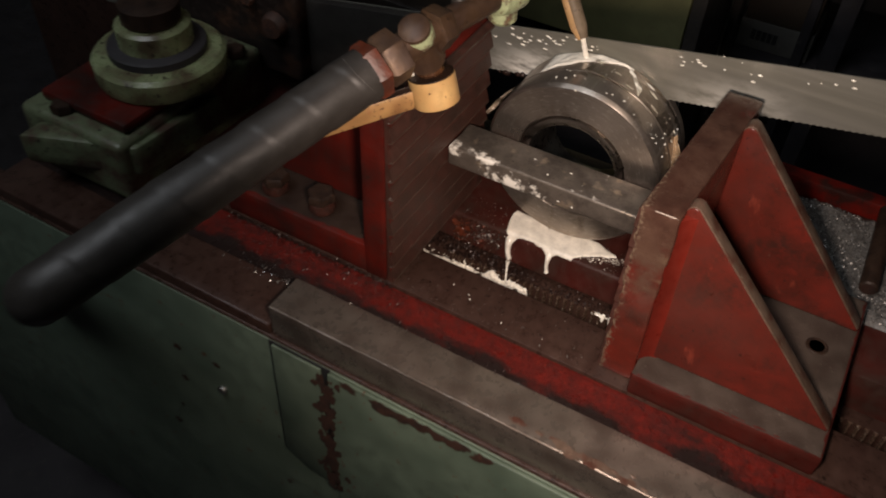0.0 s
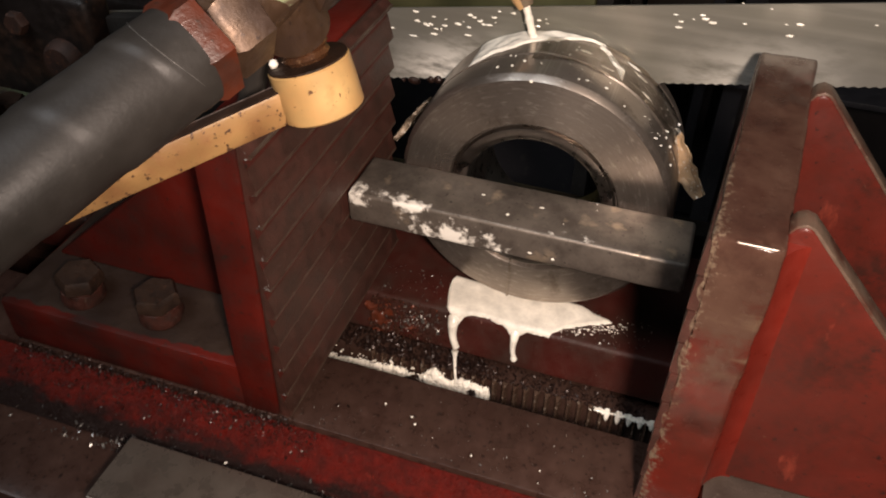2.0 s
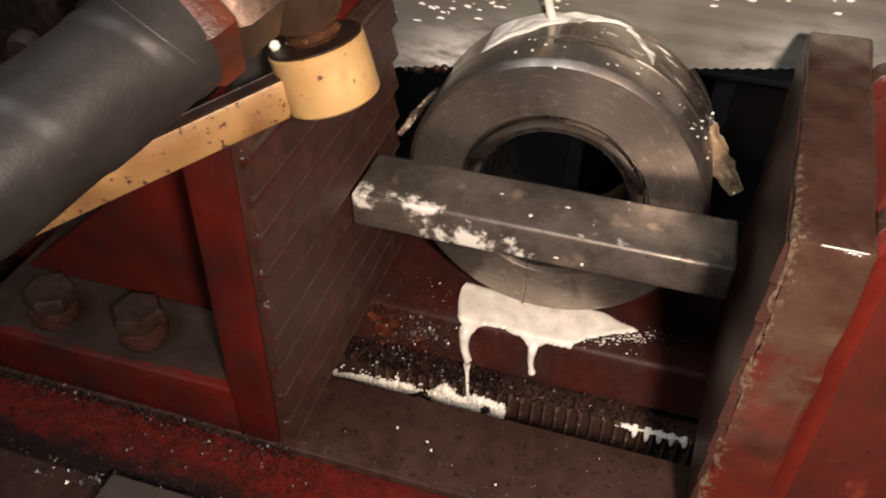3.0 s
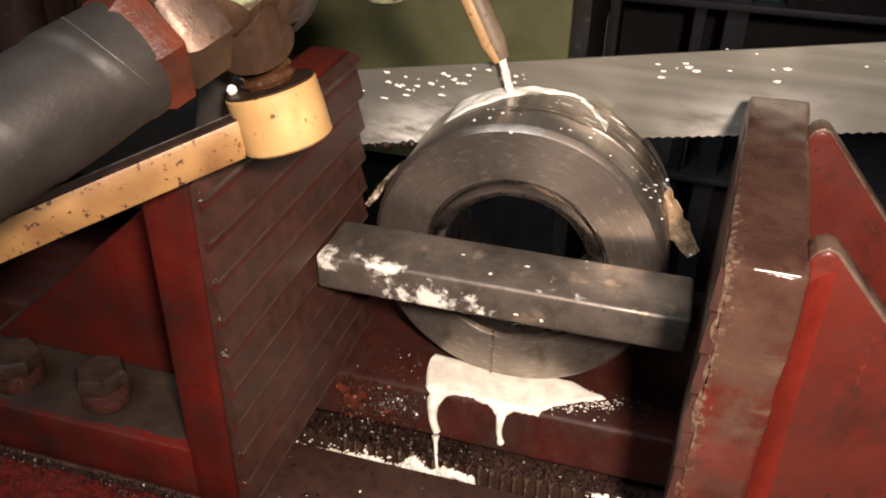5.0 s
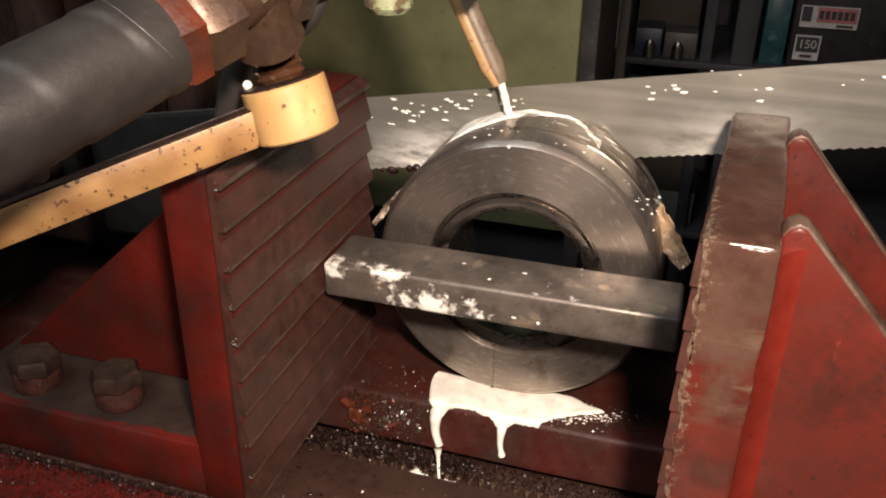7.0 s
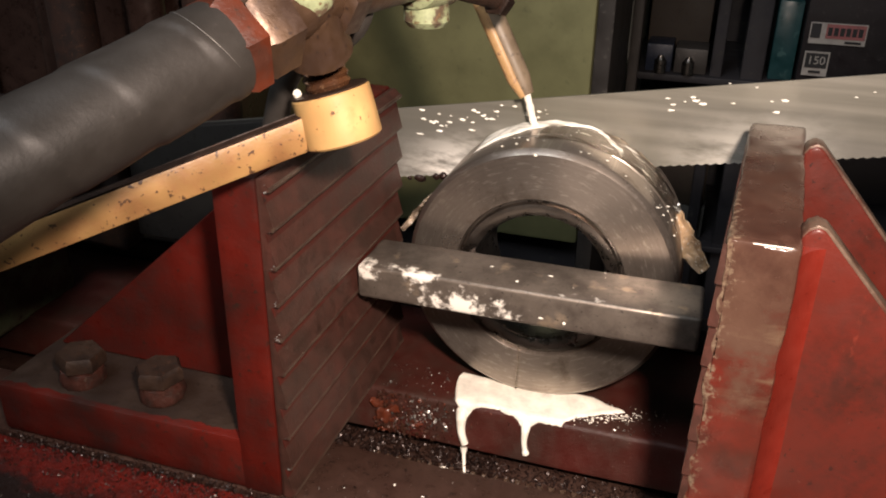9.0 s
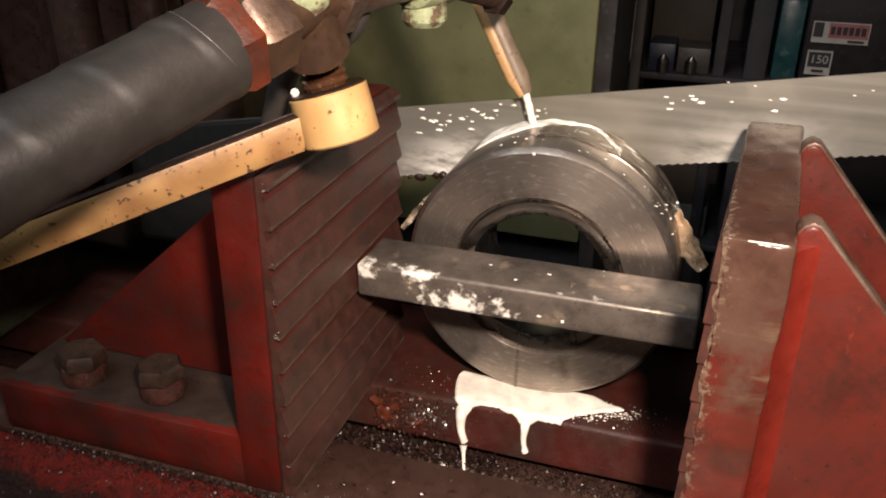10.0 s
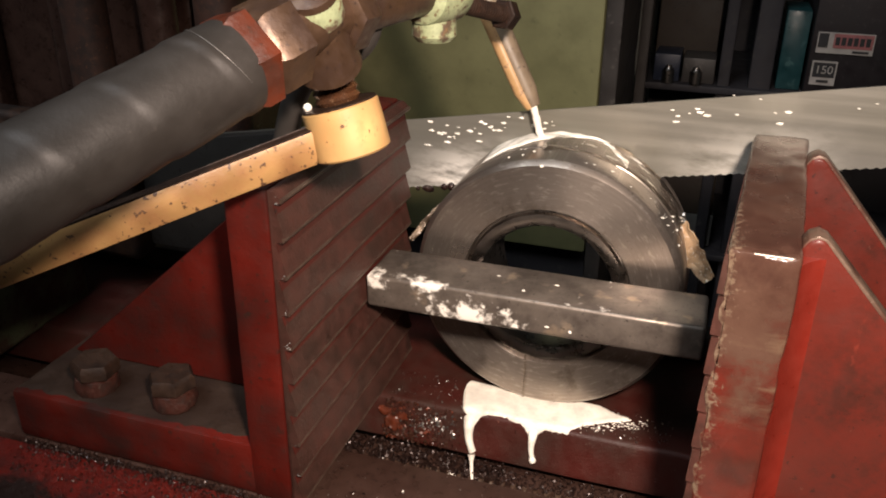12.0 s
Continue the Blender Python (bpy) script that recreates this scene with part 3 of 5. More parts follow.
jl = thing("vise_jaw", (-0.06, 0.08, BED), "red cast vise jaw with serrated face plate and bolted foot", "vise jaw", "jaws of the vise")
part("jaw_wall", worn(box(-0.0300, -0.0062, 0.0010, 0.1760, BED, 0.1800, 0.002), 3, 0.0004, 60, 1), SHADED_GRIMY_RED, jl)
plate = part("face_plate", box(-0.0060, -0.0030, 0.0020, 0.175, BED + 0.001, 0.1790, 0.0006), PLATE, jl, "brown serrated steel face plate")
edges = [BED + 0.001] + [0.0110 + 0.0202 * k for k in range(9)] + [0.1790]
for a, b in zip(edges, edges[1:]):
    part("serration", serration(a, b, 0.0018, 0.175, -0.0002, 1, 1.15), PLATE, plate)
    part("lit_worn_lip", prism([(0.0005, a + 0.0004), (0.00135, a + 0.0004), (0.00192, a + 0.0016), (0.00168, a + 0.0027), (0.0005, a + 0.0027)], "y", 0.0016, 0.1749), LIT_LIP, plate, "worn lip of the serration with its highlight in the colour")
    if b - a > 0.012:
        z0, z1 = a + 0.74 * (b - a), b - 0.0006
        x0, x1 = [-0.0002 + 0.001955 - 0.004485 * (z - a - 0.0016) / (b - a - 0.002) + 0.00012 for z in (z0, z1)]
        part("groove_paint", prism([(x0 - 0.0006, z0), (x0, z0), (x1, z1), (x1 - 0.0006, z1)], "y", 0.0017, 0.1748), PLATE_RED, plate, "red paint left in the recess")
part("edge_chip", blotch(22, lambda r: (-0.0009 + r.gauss(0, 0.0008), 0.0020, edges[r.randrange(1, 10)] + abs(r.gauss(0, 0.0022))), 0.0006, 81, (0.3, -1, 0)), CHIPS_DULL, plate, "bright chipped corners of the serrations", kind="stuff")
part("foot", worn(box(-0.195, -0.0260, 0.0014, 0.176, BED + 0.0004, 0.0245, 0.003), 3, 0.0005, 50, 2), SHADED_GRIMY_RED, jl, "oily red foot with shade in its colour")
part("grime", grime_sheet(-0.193, -0.0310, 0.0052, 0.173, 0.0247, 3.0), SHADED_GRIME, jl, "dried grime on the foot, darkened for shade")
part("web", prism([(-0.188, 0.0255), (-0.0303, 0.0255), (-0.0303, 0.165)], "y", 0.050, 0.066, 0.002), SHADED_GRIMY_RED, jl)


def hex_bolt(x, y, z, turn, tilt):
    m = Matrix.Translation((x, y, z)) @ Matrix.Rotation(radians(tilt), 4, "Y") @ Matrix.Rotation(radians(turn), 4, "Z")
    b = part("bolt", hexagon(0.0142, 0.0112, 0.0205, m, 0.0022), BOLT, jl, "dirty hexagon bolt")
    washer = lathe([(0.004, 0.0), (0.0128, 0.0), (0.0134, 0.002), (0.0130, 0.0060), (0.0124, 0.0100), (0.0105, 0.0108)], m, 40)
    for v in washer.verts:
        v.co += noise.noise_vector(v.co * 260) * 0.0007
    part("washer", washer, WASHER, b, "rusty red thick washer")
    part("shank", lathe([(0.0078, 0.009), (0.0078, 0.0118)], m, 20), BOLT, b)


hex_bolt(-0.0915, 0.0225, 0.0255, 12, -2)
hex_bolt(-0.1465, 0.0215, 0.0250, 34, 3)

jr = thing("vise_jaw", (0.28, 0.09, BED), "red cast vise jaw with two triangular ribs and worn brown edges", "vise jaw", "jaws of the vise")


def worn_jaw(nt, p):
    """Red paint worn through to brown metal towards the top, pale and chipped along the clamping edge."""
    sep = nt.nodes.new("ShaderNodeSeparateXYZ")
    nt.links.new(coords(nt), sep.inputs[0])

    def ramp(socket, a, b, lo=0.0, hi=1.0):
        r = nt.nodes.new("ShaderNodeMapRange")
        for key, v in (("From Min", a), ("From Max", b), ("To Min", lo), ("To Max", hi)):
            r.inputs[key].default_value = v
        nt.links.new(socket, r.inputs["Value"])
        return r.outputs["Result"]

    def add(a, b, op="ADD"):
        n = nt.nodes.new("ShaderNodeMath")
        n.operation = op
        nt.links.new(a, n.inputs[0])
        nt.links.new(b, n.inputs[1])
        return n.outputs[0]
    red = mix(nt, fac_noise(nt, 20, 5, 0.6, 0.32, 0.68), (0.132, 0.0165, 0.0103), (0.054, 0.0160, 0.011))
    brown = mix(nt, fac_noise(nt, 22, 6, 0.65, 0.36, 0.64), (0.039, 0.0165, 0.0118), (0.078, 0.043, 0.030))
    up = ramp(add(ramp(sep.outputs[2], 0.060, 0.180, -0.12, 0.38), fac_noise(nt, 22, 7, 0.68, 0.0, 1.0)), 0.62, 0.76)
    c = mix(nt, up, red, brown)
    scrape = add(ramp(fac_noise(nt, 90, 4, 0.6, 0.0, 1.0, stretch=(0.22, 1, 1)), 0.53, 0.66), ramp(sep.outputs[2], 0.085, 0.115), "MULTIPLY")
    c = mix(nt, add(scrape, ramp(sep.outputs[2], 0.155, 0.13), "MULTIPLY"), c, (0.115, 0.075, 0.048))
    c = mix(nt, fac_noise(nt, 17, 7, 0.72, 0.52, 0.74), c, (0.026, 0.0120, 0.0092))
    edge = ramp(add(ramp(sep.outputs[0], 0.2015, 0.2135, 0.22, -0.22), fac_noise(nt, 340, 5, 0.65, 0.0, 1.0)), 0.55, 0.72)
    c = mix(nt, edge, c, (0.150, 0.108, 0.074))
    c = mix(nt, fac_noise(nt, 480, 3, 0.6, 0.68, 0.76), c, (0.045, 0.028, 0.022))
    nt.links.new(c, p.inputs["Base Color"])
    p.inputs["Specular IOR Level"].default_value = 0.32
    nt.links.new(mixf(nt, fac_noise(nt, 60, 4, 0.6, 0.3, 0.7), 0.13, 0.34), p.inputs["Roughness"])
    n1 = bump(nt, p, fac_noise(nt, 350, 4, 0.7, 0.2, 0.8), 0.18, 0.0005)
    bump(nt, p, edge, 0.25, 0.0004, n1)


JBROWN = material("worn_jaw_paint", worn_jaw)
FRONT, TOP_R = 0.0135, 0.1760


def splay(bm):
    """The right jaw's wall opens a little towards the back."""
    for v in bm.verts:
        v.co.x += 0.068 * (v.co.y - FRONT)
    return bm


def knocked(bm):
    """Bites out of the clamping edge and the top edge of the wall's front."""
    for v in bm.verts:
        if v.co.y < FRONT + 0.006:
            bite = max(0.0, 0.5 + 1.4 * noise.noise(v.co * 95) + 0.8 * noise.noise(v.co * 260))
            if v.co.x < 0.2045:
                v.co.x += 0.0016 * bite
                v.co.y += 0.0008 * bite
            if v.co.z > TOP_R - 0.004:
                v.co.z -= 0.0009 * bite
    return bm


wall = part("jaw_wall", splay(knocked(worn(prism([(FRONT, BED), (0.190, BED), (0.190, TOP_R), (FRONT, TOP_R)], "x", 0.2015, 0.2310, 0.002), 40, 0.0006, 70, 4))), JBROWN, jr, "brown worn jaw wall")
ed = [BED + 0.002 + 0.0202 * k for k in range(10)]
for a, b in zip(ed, ed[1:]):
    part("serration", splay(serration(a, min(b, TOP_R - 0.001) - 0.0008, FRONT + 0.0012, 0.189, 0.2003, -1, 0.22)), PLATE, wall)

# added strip that draws the highlight on the wall's top front edge
part("edge_highlight", tube([(0.2032, FRONT + 0.0014, TOP_R - 0.0013), (0.2120, FRONT + 0.0013, TOP_R - 0.0012), (0.2220, FRONT + 0.0015, TOP_R - 0.0013), (0.2292, FRONT + 0.0014, TOP_R - 0.0014)], 0.0009, 12), ARRIS, wall, "bright strip added as the jaw edge's highlight")
part("foot", worn(box(0.2315, 0.386, 0.0, 0.188, BED, 0.0160, 0.003), 3, 0.0006, 60, 6), DIMMED_FOOT_RED, jr, "oily red foot with shade in its colour")
part("grime", grime_sheet(0.2320, 0.384, 0.0016, 0.186, 0.0162, 7.0, 0.0028), LIT_GRIME, jr, "grey grime on the foot")


def jaw_rib(y0, y1, top):
    x = 0.2300 + 0.068 * (y0 - FRONT)
    pts = [(x, 0.0170), (x, top - 0.0052), (x + 0.0023, top - 0.0018), (x + 0.0058, top), (x + 0.0090, top - 0.0010), (x + 0.0116, top - 0.0038), (0.3825, 0.0205), (0.3835, 0.0170)]
    r = part("rib", worn(prism(pts, "y", y0, y1, 0.0022, 3), 2, 0.0004, 60, y0 * 50), RED, jr)
    part("rib_edge", prism([(x + 0.0004, top - 0.0075), (x + 0.0004, top - 0.0046), (x + 0.0023, top - 0.0012), (x + 0.0058, top + 0.0006), (x + 0.0096, top - 0.0006), (x + 0.0124, top - 0.0036), (0.3833, 0.0215), (0.3820, 0.0191), (x + 0.0106, top - 0.0048), (x + 0.0058, top - 0.0022), (x + 0.0028, top - 0.0040)], "y", y0 + 0.0008, y1 - 0.0008, 0.0006), RIB_EDGE, r, "bare worn rib edge")


def fillet(y_rib, z0, z1, n=24, m=8):
    """The cast hollow between the wall's leaning front and the rib's face."""
    bm = bmesh.new()
    rows = []
    for i in range(n + 1):
        z = z0 + (z1 - z0) * i / n
        d = y_rib - FRONT
        w = 0.004 + 0.75 * max(d, 0.0)
        rows.append([bm.verts.new((0.2302 + (w + 0.001) * (k / m), y_rib + 0.0004 - (d - 0.0004) * (1 - k / m) ** 2.2, z)) for k in range(m + 1)] + [bm.verts.new((0.2302, y_rib + 0.004, z))])
    for a, b in zip(rows, rows[1:]):
        for k in range(m + 2):
            q = (k + 1) % (m + 2)
            bm.faces.new((a[k], a[q], b[q], b[k]))
    bm.faces.new(rows[0])
    bm.faces.new(rows[-1])
    bmesh.ops.recalc_face_normals(bm, faces=bm.faces)
    return bm


jaw_rib(0.0255, 0.0385, 0.1810)
jaw_rib(0.143, 0.157, 0.1795)
part("fillet", fillet(0.0255, 0.0165, 0.172), RED_BRIGHT, jr, "rounded red painted corner")
part("bolt_hole", lathe([(0.0065, 0.0), (0.0095, 0.0), (0.0085, 0.0006), (0.0065, 0.0002)], Matrix.Translation((0.357, 0.110, 0.0172)), 28, True), BOLT, jr)
part("plug", lathe([(0.001, 0.0001), (0.0066, 0.0001)], Matrix.Translation((0.357, 0.110, 0.0172)), 24), GREASE, jr, "bolt hole filled with brown grease")

# ---- work piece ----
RC, RR, RI, RY = Vector((0.1010, 0.1515, 0.0705)), 0.0868, 0.0463, 0.1515
RM = Matrix.Translation(RC) @ Matrix.Rotation(radians(-90), 4, "X")


def turned(nt, p):
    """Steel with concentric tool marks round the ring's axis."""
    sep = nt.nodes.new("ShaderNodeSeparateXYZ")
    nt.links.new(coords(nt), sep.inputs[0])

    def m(op, a, b=None):
        n = nt.nodes.new("ShaderNodeMath")
        n.operation = op
        for k, v in enumerate((a, b)):
            if v is None:
                continue
            if isinstance(v, float):
                n.inputs[k].default_value = v
            else:
                nt.links.new(v, n.inputs[k])
        return n.outputs[0]
    dx, dz = m("SUBTRACT", sep.outputs[0], RC.x), m("SUBTRACT", sep.outputs[2], RC.z)
    rad = m("SQRT", m("ADD", m("MULTIPLY", dx, dx), m("MULTIPLY", dz, dz)))
    comb = nt.nodes.new("ShaderNodeCombineXYZ")
    nt.links.new(m("MULTIPLY", rad, 1.0), comb.inputs[0])
    fine = node(nt, "ShaderNodeTexNoise", Scale=2600.0, Detail=3.0)
    nt.links.new(comb.outputs[0], fine.inputs["Vector"])
    broad = fac_noise(nt, 28, 4, 0.6, 0.3, 0.7)
    marks = node(nt, "ShaderNodeTexNoise", Scale=700.0, Detail=4.0, Roughness=0.7)
    nt.links.new(comb.outputs[0], marks.inputs["Vector"])
    c = mix(nt, broad, (0.29, 0.252, 0.220), (0.42, 0.368, 0.320))
    c = mix(nt, m("MULTIPLY", m("SUBTRACT", marks.outputs["Fac"], 0.42), 1.05), c, (0.165, 0.142, 0.124))
    c = mix(nt, fac_noise(nt, 600, 2, 0.5, 0.70, 0.76), c, (0.12, 0.10, 0.09))
    polar = nt.nodes.new("ShaderNodeCombineXYZ")
    nt.links.new(m("MULTIPLY", rad, 420.0), polar.inputs[0])
    nt.links.new(m("MULTIPLY", m("ARCTAN2", dz, dx), 7.0), polar.inputs[1])
    arcs = node(nt, "ShaderNodeTexNoise", Scale=1.0, Detail=6.0, Roughness=0.68)
    nt.links.new(polar.outputs[0], arcs.inputs["Vector"])
    worn_arc = nt.nodes.new("ShaderNodeMapRange")
    worn_arc.inputs["From Min"].default_value, worn_arc.inputs["From Max"].default_value = 0.54, 0.70
    nt.links.new(arcs.outputs["Fac"], worn_arc.inputs["Value"])
    c = mix(nt, worn_arc.outputs["Result"], c, (0.56, 0.50, 0.44))
    c = mix(nt, fac_noise(nt, 45, 6, 0.7, 0.56, 0.72), c, (0.20, 0.165, 0.135))
    nt.links.new(c, p.inputs["Base Color"])
    p.inputs["Metallic"].default_value = 0.9
    p.inputs["Anisotropic"].default_value = 0.6
    p.inputs["Anisotropic Rotation"].default_value = 0.25
    nt.links.new(mixf(nt, broad, 0.40, 0.27), p.inputs["Roughness"])
    t = nt.nodes.new("ShaderNodeTangent")
    t.direction_type, t.axis = "RADIAL", "Y"
    nt.links.new(t.outputs[0], p.inputs["Tangent"])
    n1 = bump(nt, p, fine.outputs["Fac"], 0.11, 0.0002)
    bump(nt, p, arcs.outputs["Fac"], 0.22, 0.0003, n1)


def clear_film(nt, p):
    p.inputs["Base Color"].default_value = (0.95, 0.93, 0.88, 1)
    p.inputs["Transmission Weight"].default_value = 1.0
    p.inputs["IOR"].default_value = 1.33
    p.inputs["Roughness"].default_value = 0.06
    bump(nt, p, fac_noise(nt, 260, 3, 0.6, 0.2, 0.8), 0.4, 0.0008)


CLEAR = material("clear_coolant", clear_film)
TURNED = material("turned_steel_face", turned)
ring = thing("steel_ring", (RC.x, RC.y + 0.03, -0.0162), "thick turned steel ring being sawn, wet with milky coolant", "steel ring")
part("ring_body", lathe([(RI + 0.0080, 0.0012), (RI + 0.0088, 0.0), (RI + 0.0105, 0.0), (RR - 0.0034, 0.0), (RR - 0.0004, 0.0032), (RR, 0.0042), (RR, 0.026), (RR - 0.0012, 0.0265), (RR - 0.0012, 0.0285), (RR, 0.029), (RR, 0.0595), (RI + 0.0080, 0.0595)], RM, 144, True), TURNED, ring)
part("bore_sleeve", lathe([(RI - 0.0035, 0.0040), (RI - 0.0022, 0.0016), (RI, 0.0008), (RI + 0.0024, 0.0003), (RI + 0.0052, 0.0006), (RI + 0.0062, 0.0034), (RI + 0.0077, 0.0036), (RI + 0.0077, 0.064), (RI - 0.0035, 0.064)], RM, 128, True), STEEL, ring, "thin inner sleeve")
part("rear_slice", lathe([(RI + 0.0080, 0.0632), (RR, 0.0632), (RR - 0.001, 0.0725), (RI + 0.0080, 0.0725)], RM, 128, True), TURNED, ring)


def kerf_web():
    """The part of the ring below the saw cut, which is still whole."""
    bm = bmesh.new()
    n = 80
    a0, a1 = radians(-214), radians(34)
    rings = []
    for k in range(n + 1):
        a = a0 + (a1 - a0) * k / n
        c, q = math.cos(a), math.sin(a)
        rings.append([bm.verts.new(RC + Vector((r * c, y, r * q))) for r, y in ((RI + 0.0081, 0.0593), (RR - 0.0001, 0.0593), (RR - 0.0001, 0.0634), (RI + 0.0081, 0.0634))])
    for u, v in zip(rings, rings[1:]):
        for k in range(4):
            bm.faces.new((u[k], u[(k + 1) % 4], v[(k + 1) % 4], v[k]))
    bm.faces.new(rings[0])
    bm.faces.new(rings[-1])
    bmesh.ops.recalc_face_normals(bm, faces=bm.faces)
    return bm


part("uncut_web", kerf_web(), STEEL, ring)


def on_ring(r, a, y):
    return Vector((RC.x + r * math.cos(a), y, RC.z + r * math.sin(a)))


def ring_film(y0, y1, a0, a1, thick, seed):
    """Coolant lying on the outside of the ring between two angles, with a ragged edge."""
    bm = bmesh.new()
    na, ny, grid = 70, 18, {}
    for i in range(na + 1):
        a = a0 + (a1 - a0) * i / na
        lo = y0(i / na)
        hi = y1(i / na)
        if hi - lo < 0.0005:
            continue
        for k in range(ny + 1):
            u = k / ny
            y = lo + (hi - lo) * u
            e = max(0.0, min(1.0, min(u, 1 - u) * (hi - lo) / 0.002, i / 4, (na - i) / 4))
            h = thick * math.sqrt(e) * (0.7 + 0.6 * noise.noise(Vector((a * 12, y * 200, seed)))) + 0.0002
            grid[i, k] = bm.verts.new(on_ring(RR + h, a, y))
    for i in range(na):
        for k in range(ny):
            q = [(i, k), (i + 1, k), (i + 1, k + 1), (i, k + 1)]
            if all(p in grid for p in q):
                bm.faces.new([grid[p] for p in q])
    bmesh.ops.recalc_face_normals(bm, faces=bm.faces)
    return bm


def wob(u, seed, amount, scale=9.0):
    return amount * noise.noise(Vector((u * scale, seed, 0.5)))


part("coolant_film", ring_film(lambda u: 0.1790 + 0.0300 * u + wob(u, 2.0, 0.003), lambda u: 0.2108, radians(127), radians(73), 0.0016, 1.0), MILK, ring, "white coolant running along the cut")
part("coolant_run", ring_film(lambda u: 0.2055 - 0.0235 * u + wob(u, 4.0, 0.002, 5), lambda u: 0.2108 - 0.0190 * u + wob(u, 5.0, 0.002, 5), radians(75), radians(62), 0.0016, 3.0), MILK, ring, "white coolant running down the ring")
for y, a0, a1, w in ((0.2000, 59, 51, 0.0016), (0.1865, 53, 46, 0.0012), (0.1925, 82, 76, 0.0014), (0.1845, 72, 67, 0.0010), (0.2060, 63, 55, 0.0015)):
    part("coolant_streak", ring_film(lambda u: y - w * math.sin(math.pi * u) + wob(u, y * 900, 0.0006), lambda u: y + w * math.sin(math.pi * u) + wob(u, y * 700, 0.0006), radians(a0), radians(a1), 0.0009, y * 99), MILK, ring, "small white streak of coolant")
part("coolant_film", ring_film(lambda u: 0.2060 + wob(u, 8.0, 0.0035), lambda u: 0.2109, radians(72), radians(28), 0.0016, 6.0), CLEAR, ring, "thin clear coolant running along the cut")
part("clear_film", ring_film(lambda u: 0.174 + 0.012 * u + wob(u, 4.0, 0.004, 6), lambda u: 0.202 + wob(u, 5.0, 0.003, 6), radians(98), radians(26), 0.0016, 11.0), CLEAR, ring, "clear wet film on the ring")
part("splash", drops(60, lambda r: on_ring(RR + 0.0008, radians(r.uniform(24, 110)), r.uniform(0.158, 0.206)), 0.0008, 21, (0.1, 0, 1)), MILK, ring, "splashed coolant drops", kind="stuff")
part("coolant_drop", drops(1, lambda r: (0.0945, 0.1513, 0.1535), 0.0022, 3, (0, -1, 0)), MILK, ring)

part("trickle", tube([(RC.x - 0.0095, 0.1514, 0.0200), (RC.x - 0.0092, 0.1512, 0.0080), (RC.x - 0.0098, 0.1511, -0.0040), (RC.x - 0.0096, 0.1515, -0.0130)], [0.0006, 0.0010, 0.0012, 0.0008], 12), CLEAR, ring, "thin trickle of coolant on the ring face")
bar = thing("steel_bar", (0.1, 0.1155, 0.0707), "dark square steel bar clamped across the ring", "steel bar")
BARM = Matrix.Translation((0.1005, 0.1155, 0.0815)) @ Matrix.Rotation(radians(-0.2), 4, "Y")


def splashed_bar(nt, p):
    """Dark rolled steel with brown patches and dried white splashes in two places."""
    f1 = fac_noise(nt, 38, 6, 0.65, 0.40, 0.62)
    f2 = fac_noise(nt, 120, 5, 0.6, 0.3, 0.7)
    c = mix(nt, f1, (0.170, 0.145, 0.122), (0.088, 0.073, 0.062))
    c = mix(nt, fac_noise(nt, 55, 3, 0.6, 0.60, 0.70), c, (0.30, 0.24, 0.175))
    c = mix(nt, fac_noise(nt, 420, 3, 0.6, 0.64, 0.70), c, (0.05, 0.042, 0.036))
    masks = None
    for at, size, cut in (((0.066, 0.095, 0.0760), (0.030, 0.02, 0.0105), 0.575), ((0.006, 0.096, 0.090), (0.016, 0.012, 0.010), 0.61), ((0.036, 0.098, 0.0910), (0.026, 0.008, 0.007), 0.61), ((0.136, 0.100, 0.0915), (0.030, 0.010, 0.007), 0.76)):
        mp = nt.nodes.new("ShaderNodeMapping")
        mp.vector_type = "POINT"
        mp.inputs["Location"].default_value = [-a / b for a, b in zip(at, size)]
        mp.inputs["Scale"].default_value = [1 / b for b in size]
        nt.links.new(coords(nt), mp.inputs["Vector"])
        ln = nt.nodes.new("ShaderNodeVectorMath")
        ln.operation = "LENGTH"
        nt.links.new(mp.outputs[0], ln.inputs[0])
        n = node(nt, "ShaderNodeTexNoise", Scale=120.0, Detail=6.0, Roughness=0.66)
        nt.links.new(coords(nt), n.inputs["Vector"])
        a = nt.nodes.new("ShaderNodeMath")
        a.operation = "MULTIPLY_ADD"
        nt.links.new(ln.outputs["Value"], a.inputs[0])
        a.inputs[1].default_value = -0.24
        nt.links.new(n.outputs["Fac"], a.inputs[2])
        r = nt.nodes.new("ShaderNodeMapRange")
        r.inputs["From Min"].default_value, r.inputs["From Max"].default_value = cut - 0.27, cut - 0.15
        nt.links.new(a.outputs[0], r.inputs["Value"])
        if masks is None:
            masks = r.outputs["Result"]
        else:
            mx = nt.nodes.new("ShaderNodeMath")
            mx.operation = "MAXIMUM"
            nt.links.new(masks, mx.inputs[0])
            nt.links.new(r.outputs["Result"], mx.inputs[1])
            masks = mx.outputs[0]
    c = mix(nt, masks, c, (0.78, 0.75, 0.68))
    nt.links.new(c, p.inputs["Base Color"])
    met = nt.nodes.new("ShaderNodeMapRange")
    nt.links.new(masks, met.inputs["Value"])
    met.inputs["To Min"].default_value, met.inputs["To Max"].default_value = 0.55, 0.0
    nt.links.new(met.outputs["Result"], p.inputs["Metallic"])
    nt.links.new(mixf(nt, f2, 0.34, 0.52), p.inputs["Roughness"])
    n1 = bump(nt, p, fac_noise(nt, 300, 4, 0.7, 0.2, 0.8), 0.12, 0.0005)
    bump(nt, p, masks, 0.5, 0.0006, n1)


